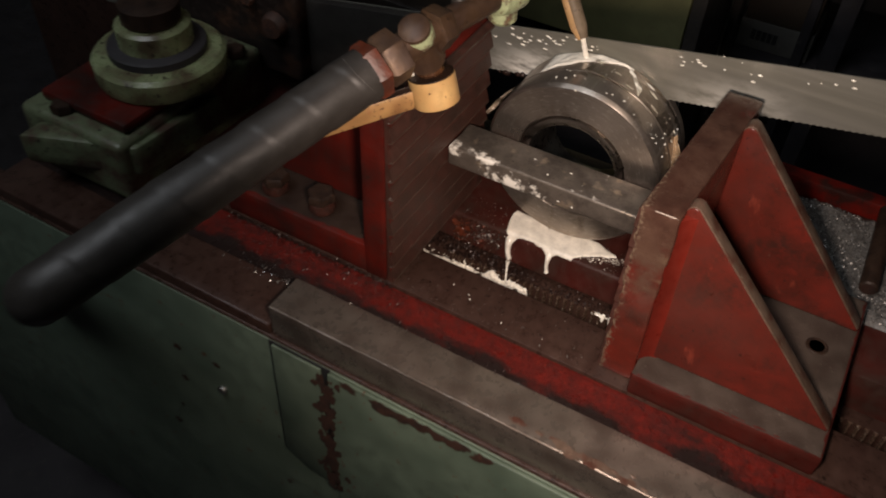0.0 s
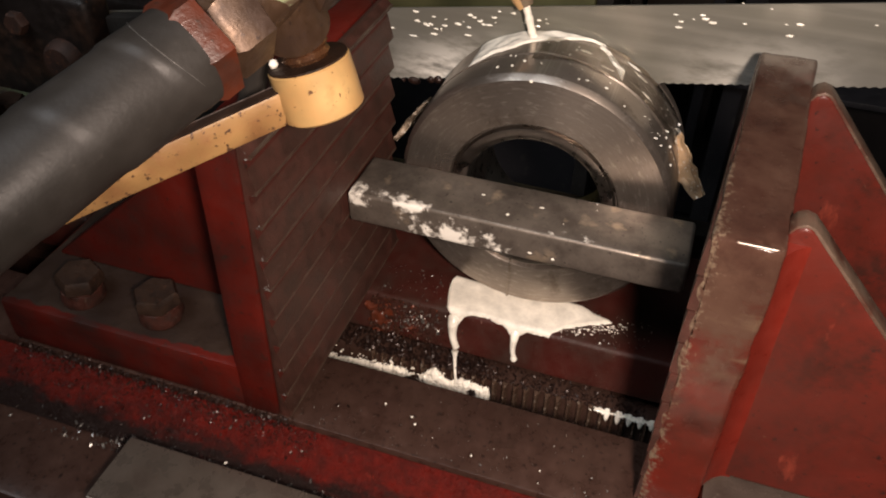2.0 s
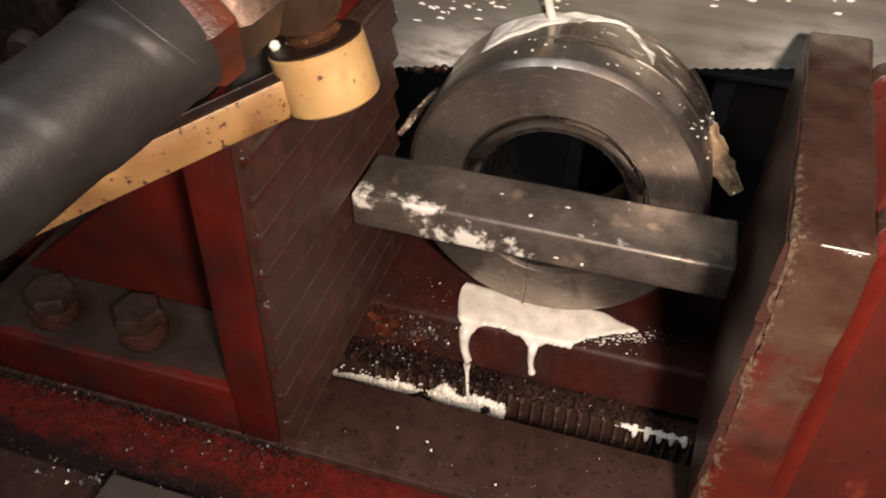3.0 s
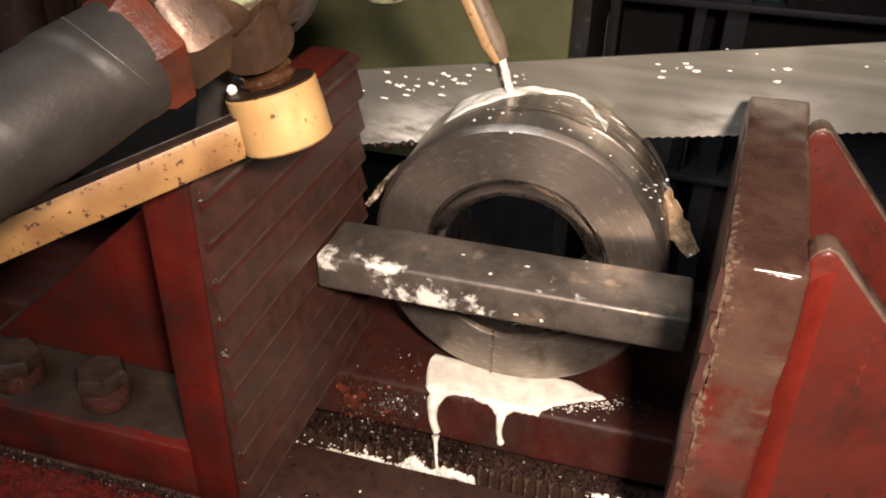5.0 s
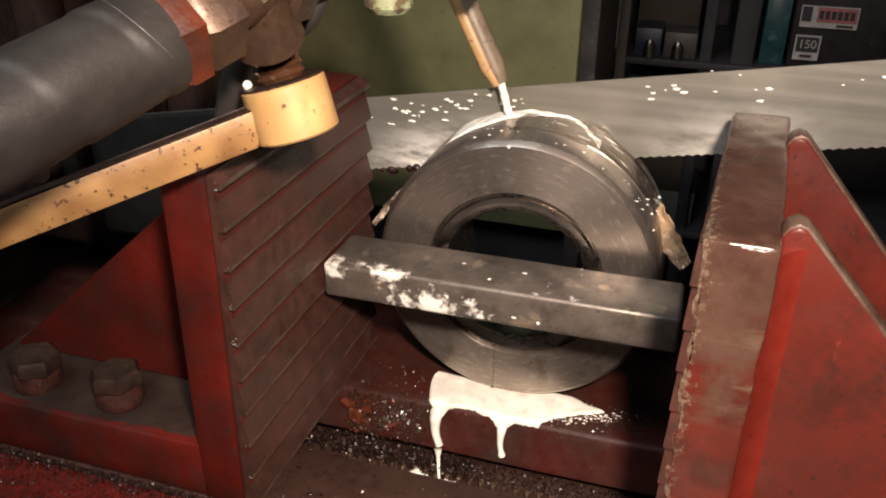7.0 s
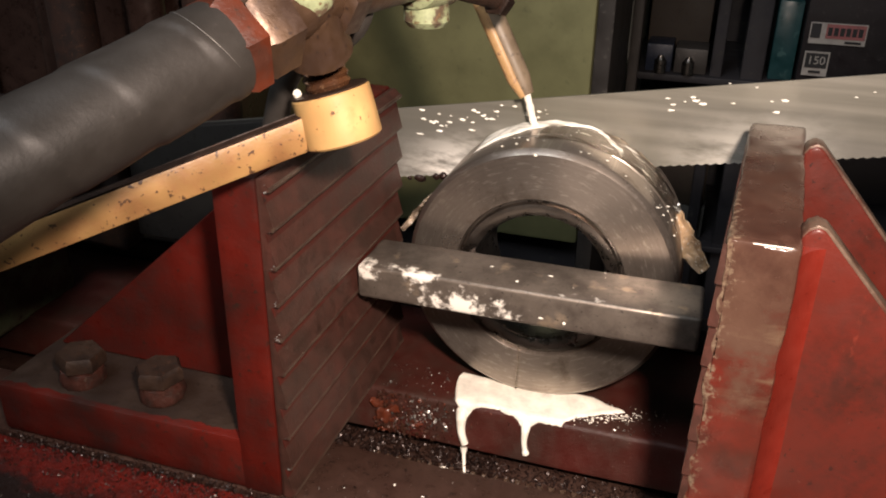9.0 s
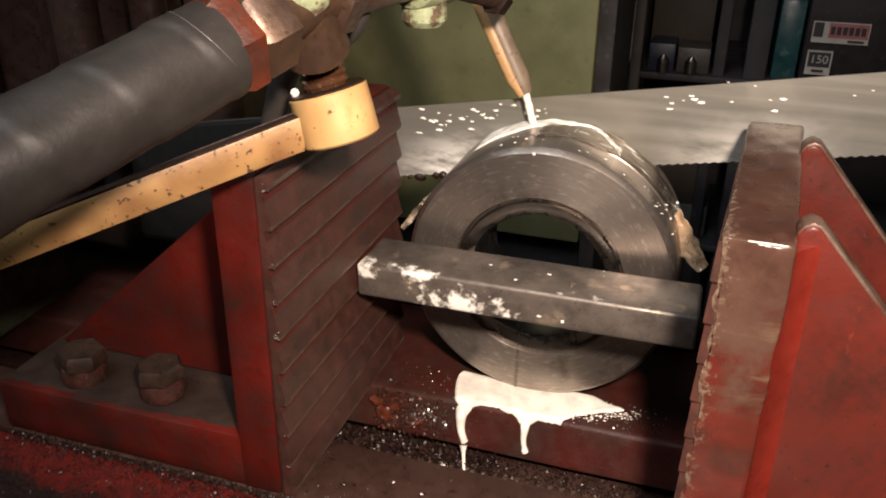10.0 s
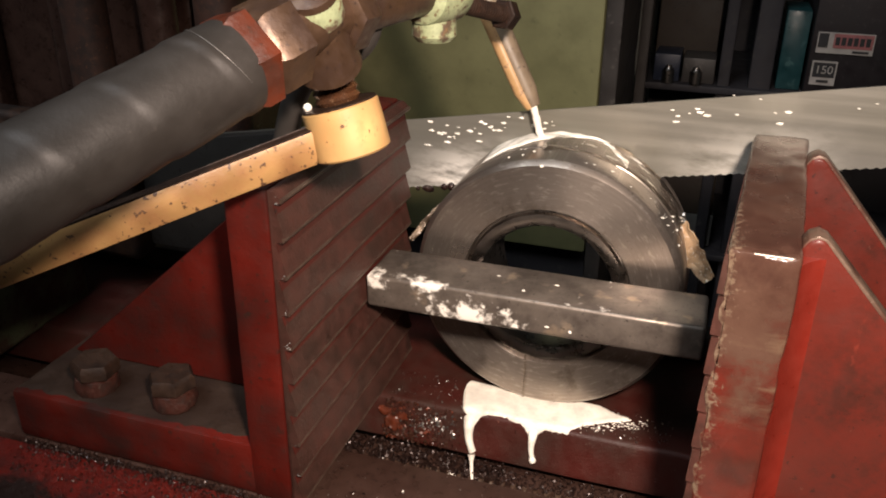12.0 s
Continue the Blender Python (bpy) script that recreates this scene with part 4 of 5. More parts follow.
SPLASHED = material("splashed_bar_steel", splashed_bar)
bb = worn(box(-0.0985, 0.1005, -0.0205, 0.0205, -0.0108, 0.0108, 0.0024, 3), 3, 0.0002, 90, 8)
bmesh.ops.transform(bb, matrix=BARM, verts=bb.verts)
part("bar_body", bb, SPLASHED, bar)
part("splash", drops(6, lambda r: BARM @ Vector((r.uniform(-0.06, 0.08), r.uniform(-0.018, 0.018), 0.0108)), 0.0008, 34), MILK, bar, kind="stuff")
part("splash", drops(3, lambda r: BARM @ Vector((r.uniform(-0.03, 0.05), -0.0205, r.uniform(-0.009, -0.003))), 0.0009, 35, (0, -1, 0)), MILK, bar, kind="stuff")

# ---- spilled coolant and chips on the bed ----
R0 = 0.004


def ledge_profile(s):
    """From the ledge's top (s < 0) over its rounded edge and down its front face."""
    q = R0 * math.pi / 2
    if s < 0:
        return (LEDGE_Y + R0 - s, LEDGE_Z), (0.0, 1.0)
    if s < q:
        a = s / R0
        return (LEDGE_Y + R0 - R0 * math.sin(a), LEDGE_Z - R0 + R0 * math.cos(a)), (-math.sin(a), math.cos(a))
    d = s - q
    return (LEDGE_Y - 0.24 * d, LEDGE_Z - R0 - 0.97 * d), (-0.97, 0.24)


def pool_reach(x):
    """Wet from behind the ring to the ledge's edge; the end tapers back into thin wisps."""
    n1, n2, n3 = [noise.noise(Vector((x * f, 3.3 + f, 0))) for f in (60, 150, 430)]
    left = max(0.0, min(1.0, (x - 0.0475) / 0.004)) ** 0.5
    lo = -0.004 - 0.027 * left + 0.0025 * n1
    hi = 0.0052 * left + 0.0012 * n2 + 0.0008 * n3 + 0.0095 * math.exp(-((x - 0.0605) / 0.0065) ** 2) + 0.0070 * math.exp(-((x - 0.1040) / 0.0055) ** 2) - 0.0022 * math.exp(-((x - 0.080) / 0.012) ** 2)
    if x > 0.128:
        q = (x - 0.128) / 0.036
        hi -= 0.025 * q ** 0.62 + 0.003 * n2 + 0.0022 * n3
        lo += 0.013 * max(0.0, q - 0.40) + 0.004 * max(0.0, q - 0.4) * n2
    return min(lo, hi), hi


pool = thing("coolant_pool", (0.09, 0.13, LEDGE_Z), "puddle of milky white coolant dripping over a ledge", "coolant puddle")
puddle = sheet(ledge_profile, 0.0476, 0.1640, pool_reach, 0.0015, 280, 80)
for v in puddle.verts:
    v.co.x += 0.0085 * (1 - max(0.0, min(1.0, (v.co.y - 0.126) / 0.030))) * max(0.0, 1 - (v.co.x - 0.0476) / 0.022)
part("puddle", puddle, MILK, pool)


def ledge_drip(x, s0, s1, r0, r1, bend, bead):
    """A drip clinging to the ledge's front: it grows out of the puddle as a funnel and ends in a bead."""
    pts, rad, n = [], [], 40
    for k in range(n + 1):
        u = k / n
        (y, z), (ny, nz) = ledge_profile(s0 + (s1 - s0) * u)
        r = r1 + (r0 - r1) * (1 - u) ** 2.6 + bead * math.exp(-((u - 0.94) / 0.06) ** 2)
        grow = min(1.0, u / 0.35)
        off = -r + (1.45 * r + 0.0004) * grow * grow * (3 - 2 * grow) + 0.0008 * (1 - grow)
        pts.append((x + bend * u * u + 0.0005 * math.sin(u * 7), y + ny * off, z + nz * off))
        rad.append(r if k < n else r * 0.4)
    return tube(pts, rad, 18)


part("drip", ledge_drip(0.0605, 0.004, 0.0310, 0.0056, 0.0025, 0.0050, 0.0), MILK, pool, "long drip of milky coolant")
part("thread", tube([(0.0655, 0.1170, -0.0440), (0.0662, 0.1150, -0.0480), (0.0680, 0.1105, -0.0555), (0.0698, 0.1068, -0.0630), (0.0714, 0.1045, -0.0780)], [0.0026, 0.0014, 0.0010, 0.0009, 0.0010], 12), MILK, pool, "thin falling thread of milky coolant")
part("drip", ledge_drip(0.1042, 0.004, 0.0290, 0.0046, 0.0017, 0.0026, 0.0007), MILK, pool, "drip of milky coolant")
solo("coolant_splash", blotch(120, lambda r: (lambda x: (x, 0.1335 + 0.42 * (x - 0.134) + r.gauss(0, 0.0035), LEDGE_Z + 0.0003))(0.134 + 0.042 * r.random()), 0.0005, 61, (0, 0, 1), 1.8), MILK, (0.14, 0.13, LEDGE_Z), "splashed coolant specks beside the puddle", "coolant drops", kind="stuff")


def froth(x0, x1, y0, y1, z, seed, keep=-0.05):
    """Frothy coolant caught on an edge: lumps with holes between them."""
    bm = bmesh.new()
    nx, ny, g = int((x1 - x0) / 0.0005), int((y1 - y0) / 0.0005), {}
    for i in range(nx + 1):
        for k in range(ny + 1):
            x, y = x0 + (x1 - x0) * i / nx, y0 + (y1 - y0) * k / ny
            e = min(1.0, (x - x0) / 0.006, (x1 - x) / 0.006, (y - y0) / 0.003, (y1 - y) / 0.003)
            q = 0.8 * noise.noise(Vector((x * 110, y * 160, seed))) + 0.45 * noise.noise(Vector((x * 420, y * 420, seed))) - 0.7 * (1 - e) - keep
            if q > 0:
                g[i, k] = bm.verts.new((x, y, z + 0.0016 * min(1.0, math.sqrt(q) * 1.6) + 0.0003 * noise.noise(Vector((x * 700, y * 700, seed)))))
    for i in range(nx):
        for k in range(ny):
            q = [(i, k), (i + 1, k), (i + 1, k + 1), (i, k + 1)]
            if all(p in g for p in q):
                bm.faces.new([g[p] for p in q])
    return bm


def rack_froth():
    """Ragged lumps of froth clinging to the rack's front, lacy above, dense along the slideway's edge."""
    bm = bmesh.new()
    x0, x1, nx, nh, g = -0.030, 0.0965, 300, 90, {}
    for i in range(nx + 1):
        x = x0 + (x1 - x0) * i / nx
        wave = noise.noise(Vector((x * 60, 2.0, 0)))
        top = 0.0205 + 0.0045 * wave + 0.011 * math.exp(-((x - 0.055) / 0.008) ** 2) + 0.0060 * max(0.0, min(1.0, (x - 0.066) / 0.008)) - 0.16 * max(0.0, 0.012 - x)
        for k in range(nh + 1):
            h = 0.038 * k / nh
            lump = 0.6 * noise.noise(Vector((x * 150, h * 190, 3.0))) + 0.5 * noise.noise(Vector((x * 380, h * 420, 5.0))) + 0.3 * noise.noise(Vector((x * 900, h * 900, 7.0)))
            lace = 1.3 - 2.1 * max(0.0, (h - 0.76 * top) / (0.24 * top))
            q = lace + 0.95 * lump - 2.0 * max(0.0, 1 - (x1 - x) / 0.003)
            q -= 2.2 * math.exp(-(((x - 0.040) / 0.0125) ** 2 + (h - 0.0142 + 45 * (x - 0.040) ** 2) ** 2 / 0.0016 ** 2))
            q -= 2.2 * math.exp(-((x - 0.0822) ** 2 + (h - 0.0140) ** 2) / 0.0034 ** 2)
            if q > 0:
                out = 0.0040 * min(1.0, math.sqrt(q)) + 0.0026 * lump
                g[i, k] = bm.verts.new((x, RACK_Y - 0.0052 - out, RACK_Z - 0.0262 + h))
    for i in range(nx):
        for k in range(nh):
            q = [(i, k), (i + 1, k), (i + 1, k + 1), (i, k + 1)]
            if all(p in g for p in q):
                bm.faces.new([g[p] for p in q])
    return bm


def froth_specks(n, seed):
    """Loose crumbs and bubbles of froth above the dense band."""
    rng = random.Random(seed)
    bm = bmesh.new()
    for k in range(n):
        x = rng.uniform(-0.028, 0.094)
        p = Vector((x, RACK_Y - 0.0066 + rng.gauss(0, 0.001), RACK_Z - 0.0070 + rng.gauss(0, 0.0035) - 0.10 * max(0.0, 0.012 - x)))
        r = 0.0006 * rng.uniform(0.4, 1.5)
        bmesh.ops.create_icosphere(bm, subdivisions=1, radius=r, matrix=Matrix.Translation(p) @ Matrix.Diagonal((rng.uniform(0.7, 2.0), 1.0, rng.uniform(0.6, 1.3), 1.0)))
    return bm


def tooth_froth():
    """Coolant lying on the rack's top and hanging as rounded tongues between its teeth."""
    bm = froth(0.163, 0.207, RACK_Y - 0.0062, RACK_Y - 0.0004, RACK_Z - 0.0004, 6.0, -0.52)
    for k in range(23, 28):
        x, h = 0.0065 + 0.0075 * (k - 0.5), 0.0074 - 0.0008 * abs(k - 24)
        tube([(x, RACK_Y - 0.001, RACK_Z + 0.0004), (x, RACK_Y - 0.0042, RACK_Z - 0.0004), (x, RACK_Y - 0.0052, RACK_Z - 0.4 * h), (x, RACK_Y - 0.0052, RACK_Z - 0.8 * h), (x, RACK_Y - 0.0050, RACK_Z - h)], [0.0018, 0.0021, 0.0017, 0.0011, 0.0004], 12, bm)
    return bm


solo("coolant_froth", rack_froth(), MILK, (0.045, RACK_Y, RACK_Z), "milky coolant froth clinging to the rack in the groove", "coolant froth")
solo("coolant_froth", froth_specks(90, 5), MILK, (0.04, RACK_Y, RACK_Z), "loose crumbs of milky froth on wet chips", "coolant froth", kind="stuff")
solo("coolant_froth", tooth_froth(), MILK, (0.16, RACK_Y, RACK_Z), "milky coolant caught between the rack's teeth", "coolant froth")
solo("metal_chip", tube([(0.0275 + 0.0023 * k, RACK_Y - 0.0098, RACK_Z - 0.0190 + 0.0076 * math.sin(math.pi * k / 10)) for k in range(11)], [0.0005] + [0.0011] * 9 + [0.0005], 8), CHIP_DARK, (0.039, RACK_Y, RACK_Z), "dark curled metal chip lying in the froth", "metal chip")
solo("metal_chips", scatter(60, lambda r: (0.0815 + r.gauss(0, 0.0026), RACK_Y - 0.0080, RACK_Z - 0.0135 + r.gauss(0, 0.0020)), 0.0013, 40), CHIP_DARK, (0.0665, RACK_Y, -0.0525), "dark clump of chips stuck in the froth", "metal chips", kind="stuff")
solo("metal_chips", scatter(1300, lambda r: (r.uniform(-0.03, 0.090), RACK_Y + 0.018 * r.random() ** 1.4 - 0.003, RACK_Z - 0.0005 + abs(r.gauss(0, 0.0022))), 0.0014, 41), CHIP_DARK, (0.03, 0.118, RACK_Z), "dark wet metal chips heaped in the groove", "metal chips", kind="stuff")
solo("metal_chips", scatter(1500, lambda r: (lambda y: (r.gauss(0.03, 0.075), y, -0.0255 + 0.30 * max(0.0, y + 0.045) + abs(r.gauss(0, 0.0022))))(-0.0445 + abs(r.gauss(0, 0.0050))), 0.0011, 42), CHIPS, (0.05, -0.05, -0.034), "bright and dark metal chips along the rail", "metal chips", kind="stuff")
solo("metal_chips", scatter(1400, lambda r: (lambda y: (r.uniform(-0.19, 0.02), y, -0.0130 + 0.40 * (y + 0.001) + abs(r.gauss(0, 0.0012))))(-0.002 - abs(r.gauss(0, 0.011))), 0.0008, 43), CHIP_DARK, (-0.1, -0.01, -0.033), "wet chips along the foot of the jaw", "metal chips", kind="stuff")
solo("metal_chips", scatter(60, lambda r: (r.uniform(0.002, 0.195), r.uniform(0.003, 0.053), BED + 0.0004), 0.0005, 44), CHIPS, (0.1, 0.03, BED), "fine bright chips strewn on the slideway", "metal chips", kind="stuff")
# bright flakes scattered to paint glints on the slideway's front edge
solo("metal_chips", scatter(80, lambda r: (r.uniform(0.01, 0.198), 0.0035 + abs(r.gauss(0, 0.008)), BED + 0.0004), 0.0005, 56), CHIPS, (0.1, 0.01, BED), "bright flecks drawn as glints along the slideway's front edge", "metal chips", kind="stuff")
solo("metal_chips", scatter(260, lambda r: (r.uniform(0.002, 0.195), r.uniform(0.1290, 0.160), LEDGE_Z + 0.0005), 0.0008, 45), CHIPS, (0.1, 0.13, LEDGE_Z), "fine bright chips strewn on the ledge", "metal chips", kind="stuff")
solo("metal_chips", scatter(150, lambda r: (lambda z: (r.uniform(0.0, 0.055), 0.1264 + 0.245 * (z + 0.0205), z))(r.uniform(-0.046, -0.020)), 0.0008, 46), CHIPS, (0.02, 0.118, -0.03), "fine bright chips stuck to the ledge", "metal chips", kind="stuff")
solo("metal_chips", scatter(900, lambda r: (r.uniform(0.07, 0.200), RACK_Y + 0.016 * r.random() ** 1.3 - 0.002, RACK_Z + abs(r.gauss(0, 0.0009))), 0.0011, 49), CHIP_DARK, (0.13, 0.118, RACK_Z), "dark wet metal chips along the back of the rack", "metal chips", kind="stuff")
solo("metal_chips", scatter(700, lambda r: (lambda z: (abs(r.gauss(0, 0.024)), 0.1262 + 0.245 * (z + 0.0205) - abs(r.gauss(0, 0.0008)), z))(r.uniform(-0.046, -0.018)), 0.0013, 50), CHIP_RUSTY, (0.02, 0.117, -0.02), "rusty brown crust of chips on the ledge front", "metal chips", kind="stuff")
def lump(p, r, seed):
    bm = bmesh.new()
    bmesh.ops.create_icosphere(bm, subdivisions=3, radius=1.0, matrix=Matrix.Translation(p) @ Matrix.Diagonal((r[0], r[1], r[2], 1.0)))
    for v in bm.verts:
        v.co += noise.noise_vector(v.co * 190 + Vector((seed, 0, 0))) * 0.0022 + noise.noise_vector(v.co * 600) * 0.0007
    return bm


for p, r, k in (((0.0065, 0.1212, -0.0345), (0.0055, 0.0022, 0.0060), 1), ((0.0150, 0.1222, -0.0290), (0.0040, 0.0018, 0.0032), 2), ((0.0010, 0.1225, -0.0265), (0.0050, 0.0020, 0.0030), 3)):
    solo("rust_lump", lump(p, r, k), ORANGE, p, "bright orange rusty lump on the ledge front", "rust lump", "rust lumps on the ledge")
solo("metal_chips", scatter(130, lambda r: (lambda z: (0.031 + r.gauss(0, 0.009), 0.1252 + 0.245 * (z + 0.0205), z))(-0.030 + r.gauss(0, 0.005)), 0.0011, 52), CHIPS, (0.031, 0.12, -0.03), "glittering chips stuck to the ledge front", "metal chips", kind="stuff")
def chip_heap():
    """A low uneven heap: a lumpy body under loose flakes."""
    def height(x, y):
        e = max(0.0, min(1.0, (x - 0.268) / 0.02, (0.47 - x) / 0.02, (y - 0.190) / 0.012, (0.342 - y) / 0.010))
        return -0.0150 + e * (0.0065 + 0.0040 * noise.noise(Vector((x * 40, y * 40, 1))) + 0.0016 * noise.noise(Vector((x * 260, y * 260, 2))))
    bm = scatter(5200, lambda r: (lambda x, y: (x, y, height(x, y) + abs(r.gauss(0, 0.0012))))(r.uniform(0.272, 0.466), r.uniform(0.194, 0.340)), 0.0013, 47)
    nx, ny = 110, 90
    g = [[bm.verts.new((0.264 + 0.210 * i / nx, 0.187 + 0.157 * k / ny, height(0.264 + 0.210 * i / nx, 0.187 + 0.157 * k / ny))) for k in range(ny + 1)] for i in range(nx + 1)]
    for i in range(nx):
        for k in range(ny):
            bm.faces.new((g[i][k], g[i + 1][k], g[i + 1][k + 1], g[i][k + 1]))
    return bm


solo("metal_chips", scatter(1500, lambda r: (r.uniform(-0.19, 0.004), 0.0006 + r.gauss(0, 0.0022), BED + 0.0002 - abs(r.gauss(0, 0.0020))), 0.0010, 55), CHIP_DARK, (-0.09, 0.0, BED), "black crust of chips along the slideway's edge", "metal chips", kind="stuff")
solo("chip_pile", chip_heap(), CHIPS_DULL, (0.33, 0.27, -0.006), "pile of grey metal chips behind the vise", "metal chips", kind="stuff")
solo("coolant_splash", drops(6, lambda r: (r.uniform(0.01, 0.19), r.uniform(0.006, 0.055), BED), 0.0006, 48), MILK, (0.1, 0.03, BED), "splashed coolant drops on the slideway", "coolant drops", kind="stuff")


SWARF_DARK = layered("wet_dark_swarf", (0.20, 0.15, 0.10), (0.07, 0.05, 0.035), (0.60, 0.56, 0.50), 120, 420, (0.2, 0.4), (0.3, 0.4), cover=(0.40, 0.62), spots=(0.62, 0.66), strength=0.5)
SWARF = layered("swarf", (0.60, 0.41, 0.24), (0.24, 0.165, 0.10), (0.74, 0.70, 0.62), 90, 420, (0.25, 0.45), (0.1, 0.2), cover=(0.42, 0.66), spots=(0.60, 0.66), strength=0.5)


def swarf_strip(a, b, side, w, sag, seed, n=26, m=8):
    """A bent, ragged flake of matted swarf from a to b."""
    bm = bmesh.new()
    a, b, side = Vector(a), Vector(b), Vector(side).normalized()
    out = (b - a).cross(side).normalized()
    top, low = [], []
    for i in range(n + 1):
        u = i / n
        wide = w * (0.35 + 0.65 * math.sin(math.pi * min(1.0, 0.18 + u * 0.72))) * (1 + 0.35 * noise.noise(Vector((u * 9, seed, 0))))
        c = a.lerp(b, u) + out * (sag * 4 * u * (1 - u))
        for rows, lift in ((top, 0.0006), (low, -0.0006)):
            rows.append([bm.verts.new(c + side * (wide * (2 * k / m - 1)) + out * (lift + 0.0014 * noise.noise(Vector((u * 14, k * 0.7, seed))) + 0.25 * wide * (2 * k / m - 1) ** 2)) for k in range(m + 1)])
    for i in range(n):
        for k in range(m):
            bm.faces.new((top[i][k], top[i + 1][k], top[i + 1][k + 1], top[i][k + 1]))
            bm.faces.new((low[i][k], low[i][k + 1], low[i + 1][k + 1], low[i + 1][k]))
        for k in (0, m):
            bm.faces.new((top[i][k], low[i][k], low[i + 1][k], top[i + 1][k]))
    for i in (0, n):
        for k in range(m):
            bm.faces.new((top[i][k], top[i][k + 1], low[i][k + 1], low[i][k]))
    bmesh.ops.recalc_face_normals(bm, faces=bm.faces)
    return bm


solo("swarf_flake", swarf_strip((0.1790, 0.198, 0.1080), (0.2010, 0.172, 0.0850), (0.45, -0.25, 0.65), 0.0080, 0.002, 4.0), SWARF, (0.165, 0.19, 0.09), "tan matted flake of wet swarf hanging from the ring", "swarf", "swarf by the ring")
solo("swarf_flake", swarf_strip((0.0220, 0.192, 0.1060), (0.0030, 0.170, 0.0830), (-0.5, -0.25, 0.5), 0.0028, 0.001, 9.0), SWARF_DARK, (0.005, 0.18, 0.09), "tan matted flake of wet swarf between ring and jaw", "swarf", "swarf by the ring")
solo("wet_swarf", scatter(110, lambda r: (lambda u: (0.1785 + 0.010 * u + r.gauss(0, 0.001), 0.200 - 0.012 * u + r.gauss(0, 0.0015), 0.113 - 0.030 * u + r.gauss(0, 0.001)))(r.random()), 0.0011, 77, 0.5), CHIPS, (0.165, 0.19, 0.09), "bright wet chips stuck to the side of the ring", "metal chips", kind="stuff")


# ---- blade ----
BM = Matrix.Translation((0.1670, 0.2128, 0.1345)) @ Matrix.Rotation(radians(-9.6), 4, "Y")


def blade_body():
    bm = bmesh.new()
    pts, n, w = [], 270, 0.0500
    x0, x1 = -0.75, 0.75
    pts.append((x0, w))
    for k in range(n):
        a = x0 + (x1 - x0) * k / n
        pts += [(a, 0.0), (a + (x1 - x0) / n * 0.62, 0.0010)]
    pts += [(x1, 0.0), (x1, w)]
    prism(pts, "y", -0.0007, 0.0007, 0, bm=bm)
    bmesh.ops.transform(bm, matrix=BM, verts=bm.verts)
    return bm


blade = thing("bandsaw_blade", (0.167, 0.2128, 0.1345), "wide wet bandsaw blade with fine teeth", "saw blade")
part("blade_band", blade_body(), BLADE, blade, smooth=False)
def tooth_lumps(n, seed, low, out, size):
    """Lumps hanging on the teeth left of the cut."""
    rng = random.Random(seed)
    bm = bmesh.new()
    for k in range(n):
        p = BM @ Vector((-0.180 + 0.058 * (k + 0.9 * rng.random()) / n, out, low + rng.gauss(0, 0.0012)))
        bmesh.ops.create_icosphere(bm, subdivisions=2, radius=size * rng.uniform(0.6, 1.25), matrix=Matrix.Translation(p) @ Matrix.Diagonal((rng.uniform(1.0, 1.7), 0.8, rng.uniform(0.7, 1.1), 1.0)))
    for v in bm.verts:
        v.co += noise.noise_vector(v.co * 330) * 0.0007
    return bm


part("wet_chip_lump", tooth_lumps(6, 12, 0.0004, -0.0016, 0.0027), CHIP_DARK, blade, "dark lumps of wet chips on the teeth", kind="stuff")
part("splash", blotch(30, lambda r: BM @ Vector((r.uniform(-0.165, -0.070), -0.0009, 0.0405 + r.gauss(0, 0.0032))), 0.0009, 53, (0, -1, 0), 2.4), MILK, blade, "dots of splashed coolant on the blade", kind="stuff")
part("splash", blotch(18, lambda r: BM @ Vector((r.uniform(0.0, 0.16), -0.0009, 0.041 + r.gauss(0, 0.004))), 0.0009, 57, (0, -1, 0), 2.6), MILK, blade, "streaks of splashed coolant along the blade", kind="stuff")
part("splash", blotch(8, lambda r: BM @ Vector((r.uniform(-0.18, -0.05), -0.0009, 0.036 + r.gauss(0, 0.006))), 0.0007, 51, (0, -1, 0), 4.0), MILK, blade, "streaks of splashed coolant on the blade", kind="stuff")

guide = thing("blade_guide", (-0.18, 0.20, 0.02), "dark rusty casting that guides the saw blade", "blade guide")
part("guide_shoe", prism([(-0.236, 0.030), (-0.034, 0.030), (-0.034, 0.1510), (-0.236, 0.1170)], "y", 0.2010, 0.2112, 0.0015), SHOE, guide, "dull grey steel guide shoe")
part("guide_body", worn(box(-0.42, -0.2365, 0.1850, 0.2105, 0.020, 0.135, 0.006, 3), 4, 0.0018, 45, 27), GUIDE, guide)
part("guide_boss", lathe([(0.001, -0.010), (0.012, -0.010), (0.015, -0.006), (0.016, 0.0), (0.016, 0.004)], Matrix.Translation((-0.2660, 0.1850, 0.086)) @ Matrix.Rotation(radians(-90), 4, "X"), 32), RUST, guide, "rusty round boss")
part("guide_bolt", hexagon(0.009, 0.0, 0.008, Matrix.Translation((-0.300, 0.1855, 0.110)) @ Matrix.Rotation(radians(90), 4, "X"), 0.0015), RUST, guide, "rusty hexagon bolt")

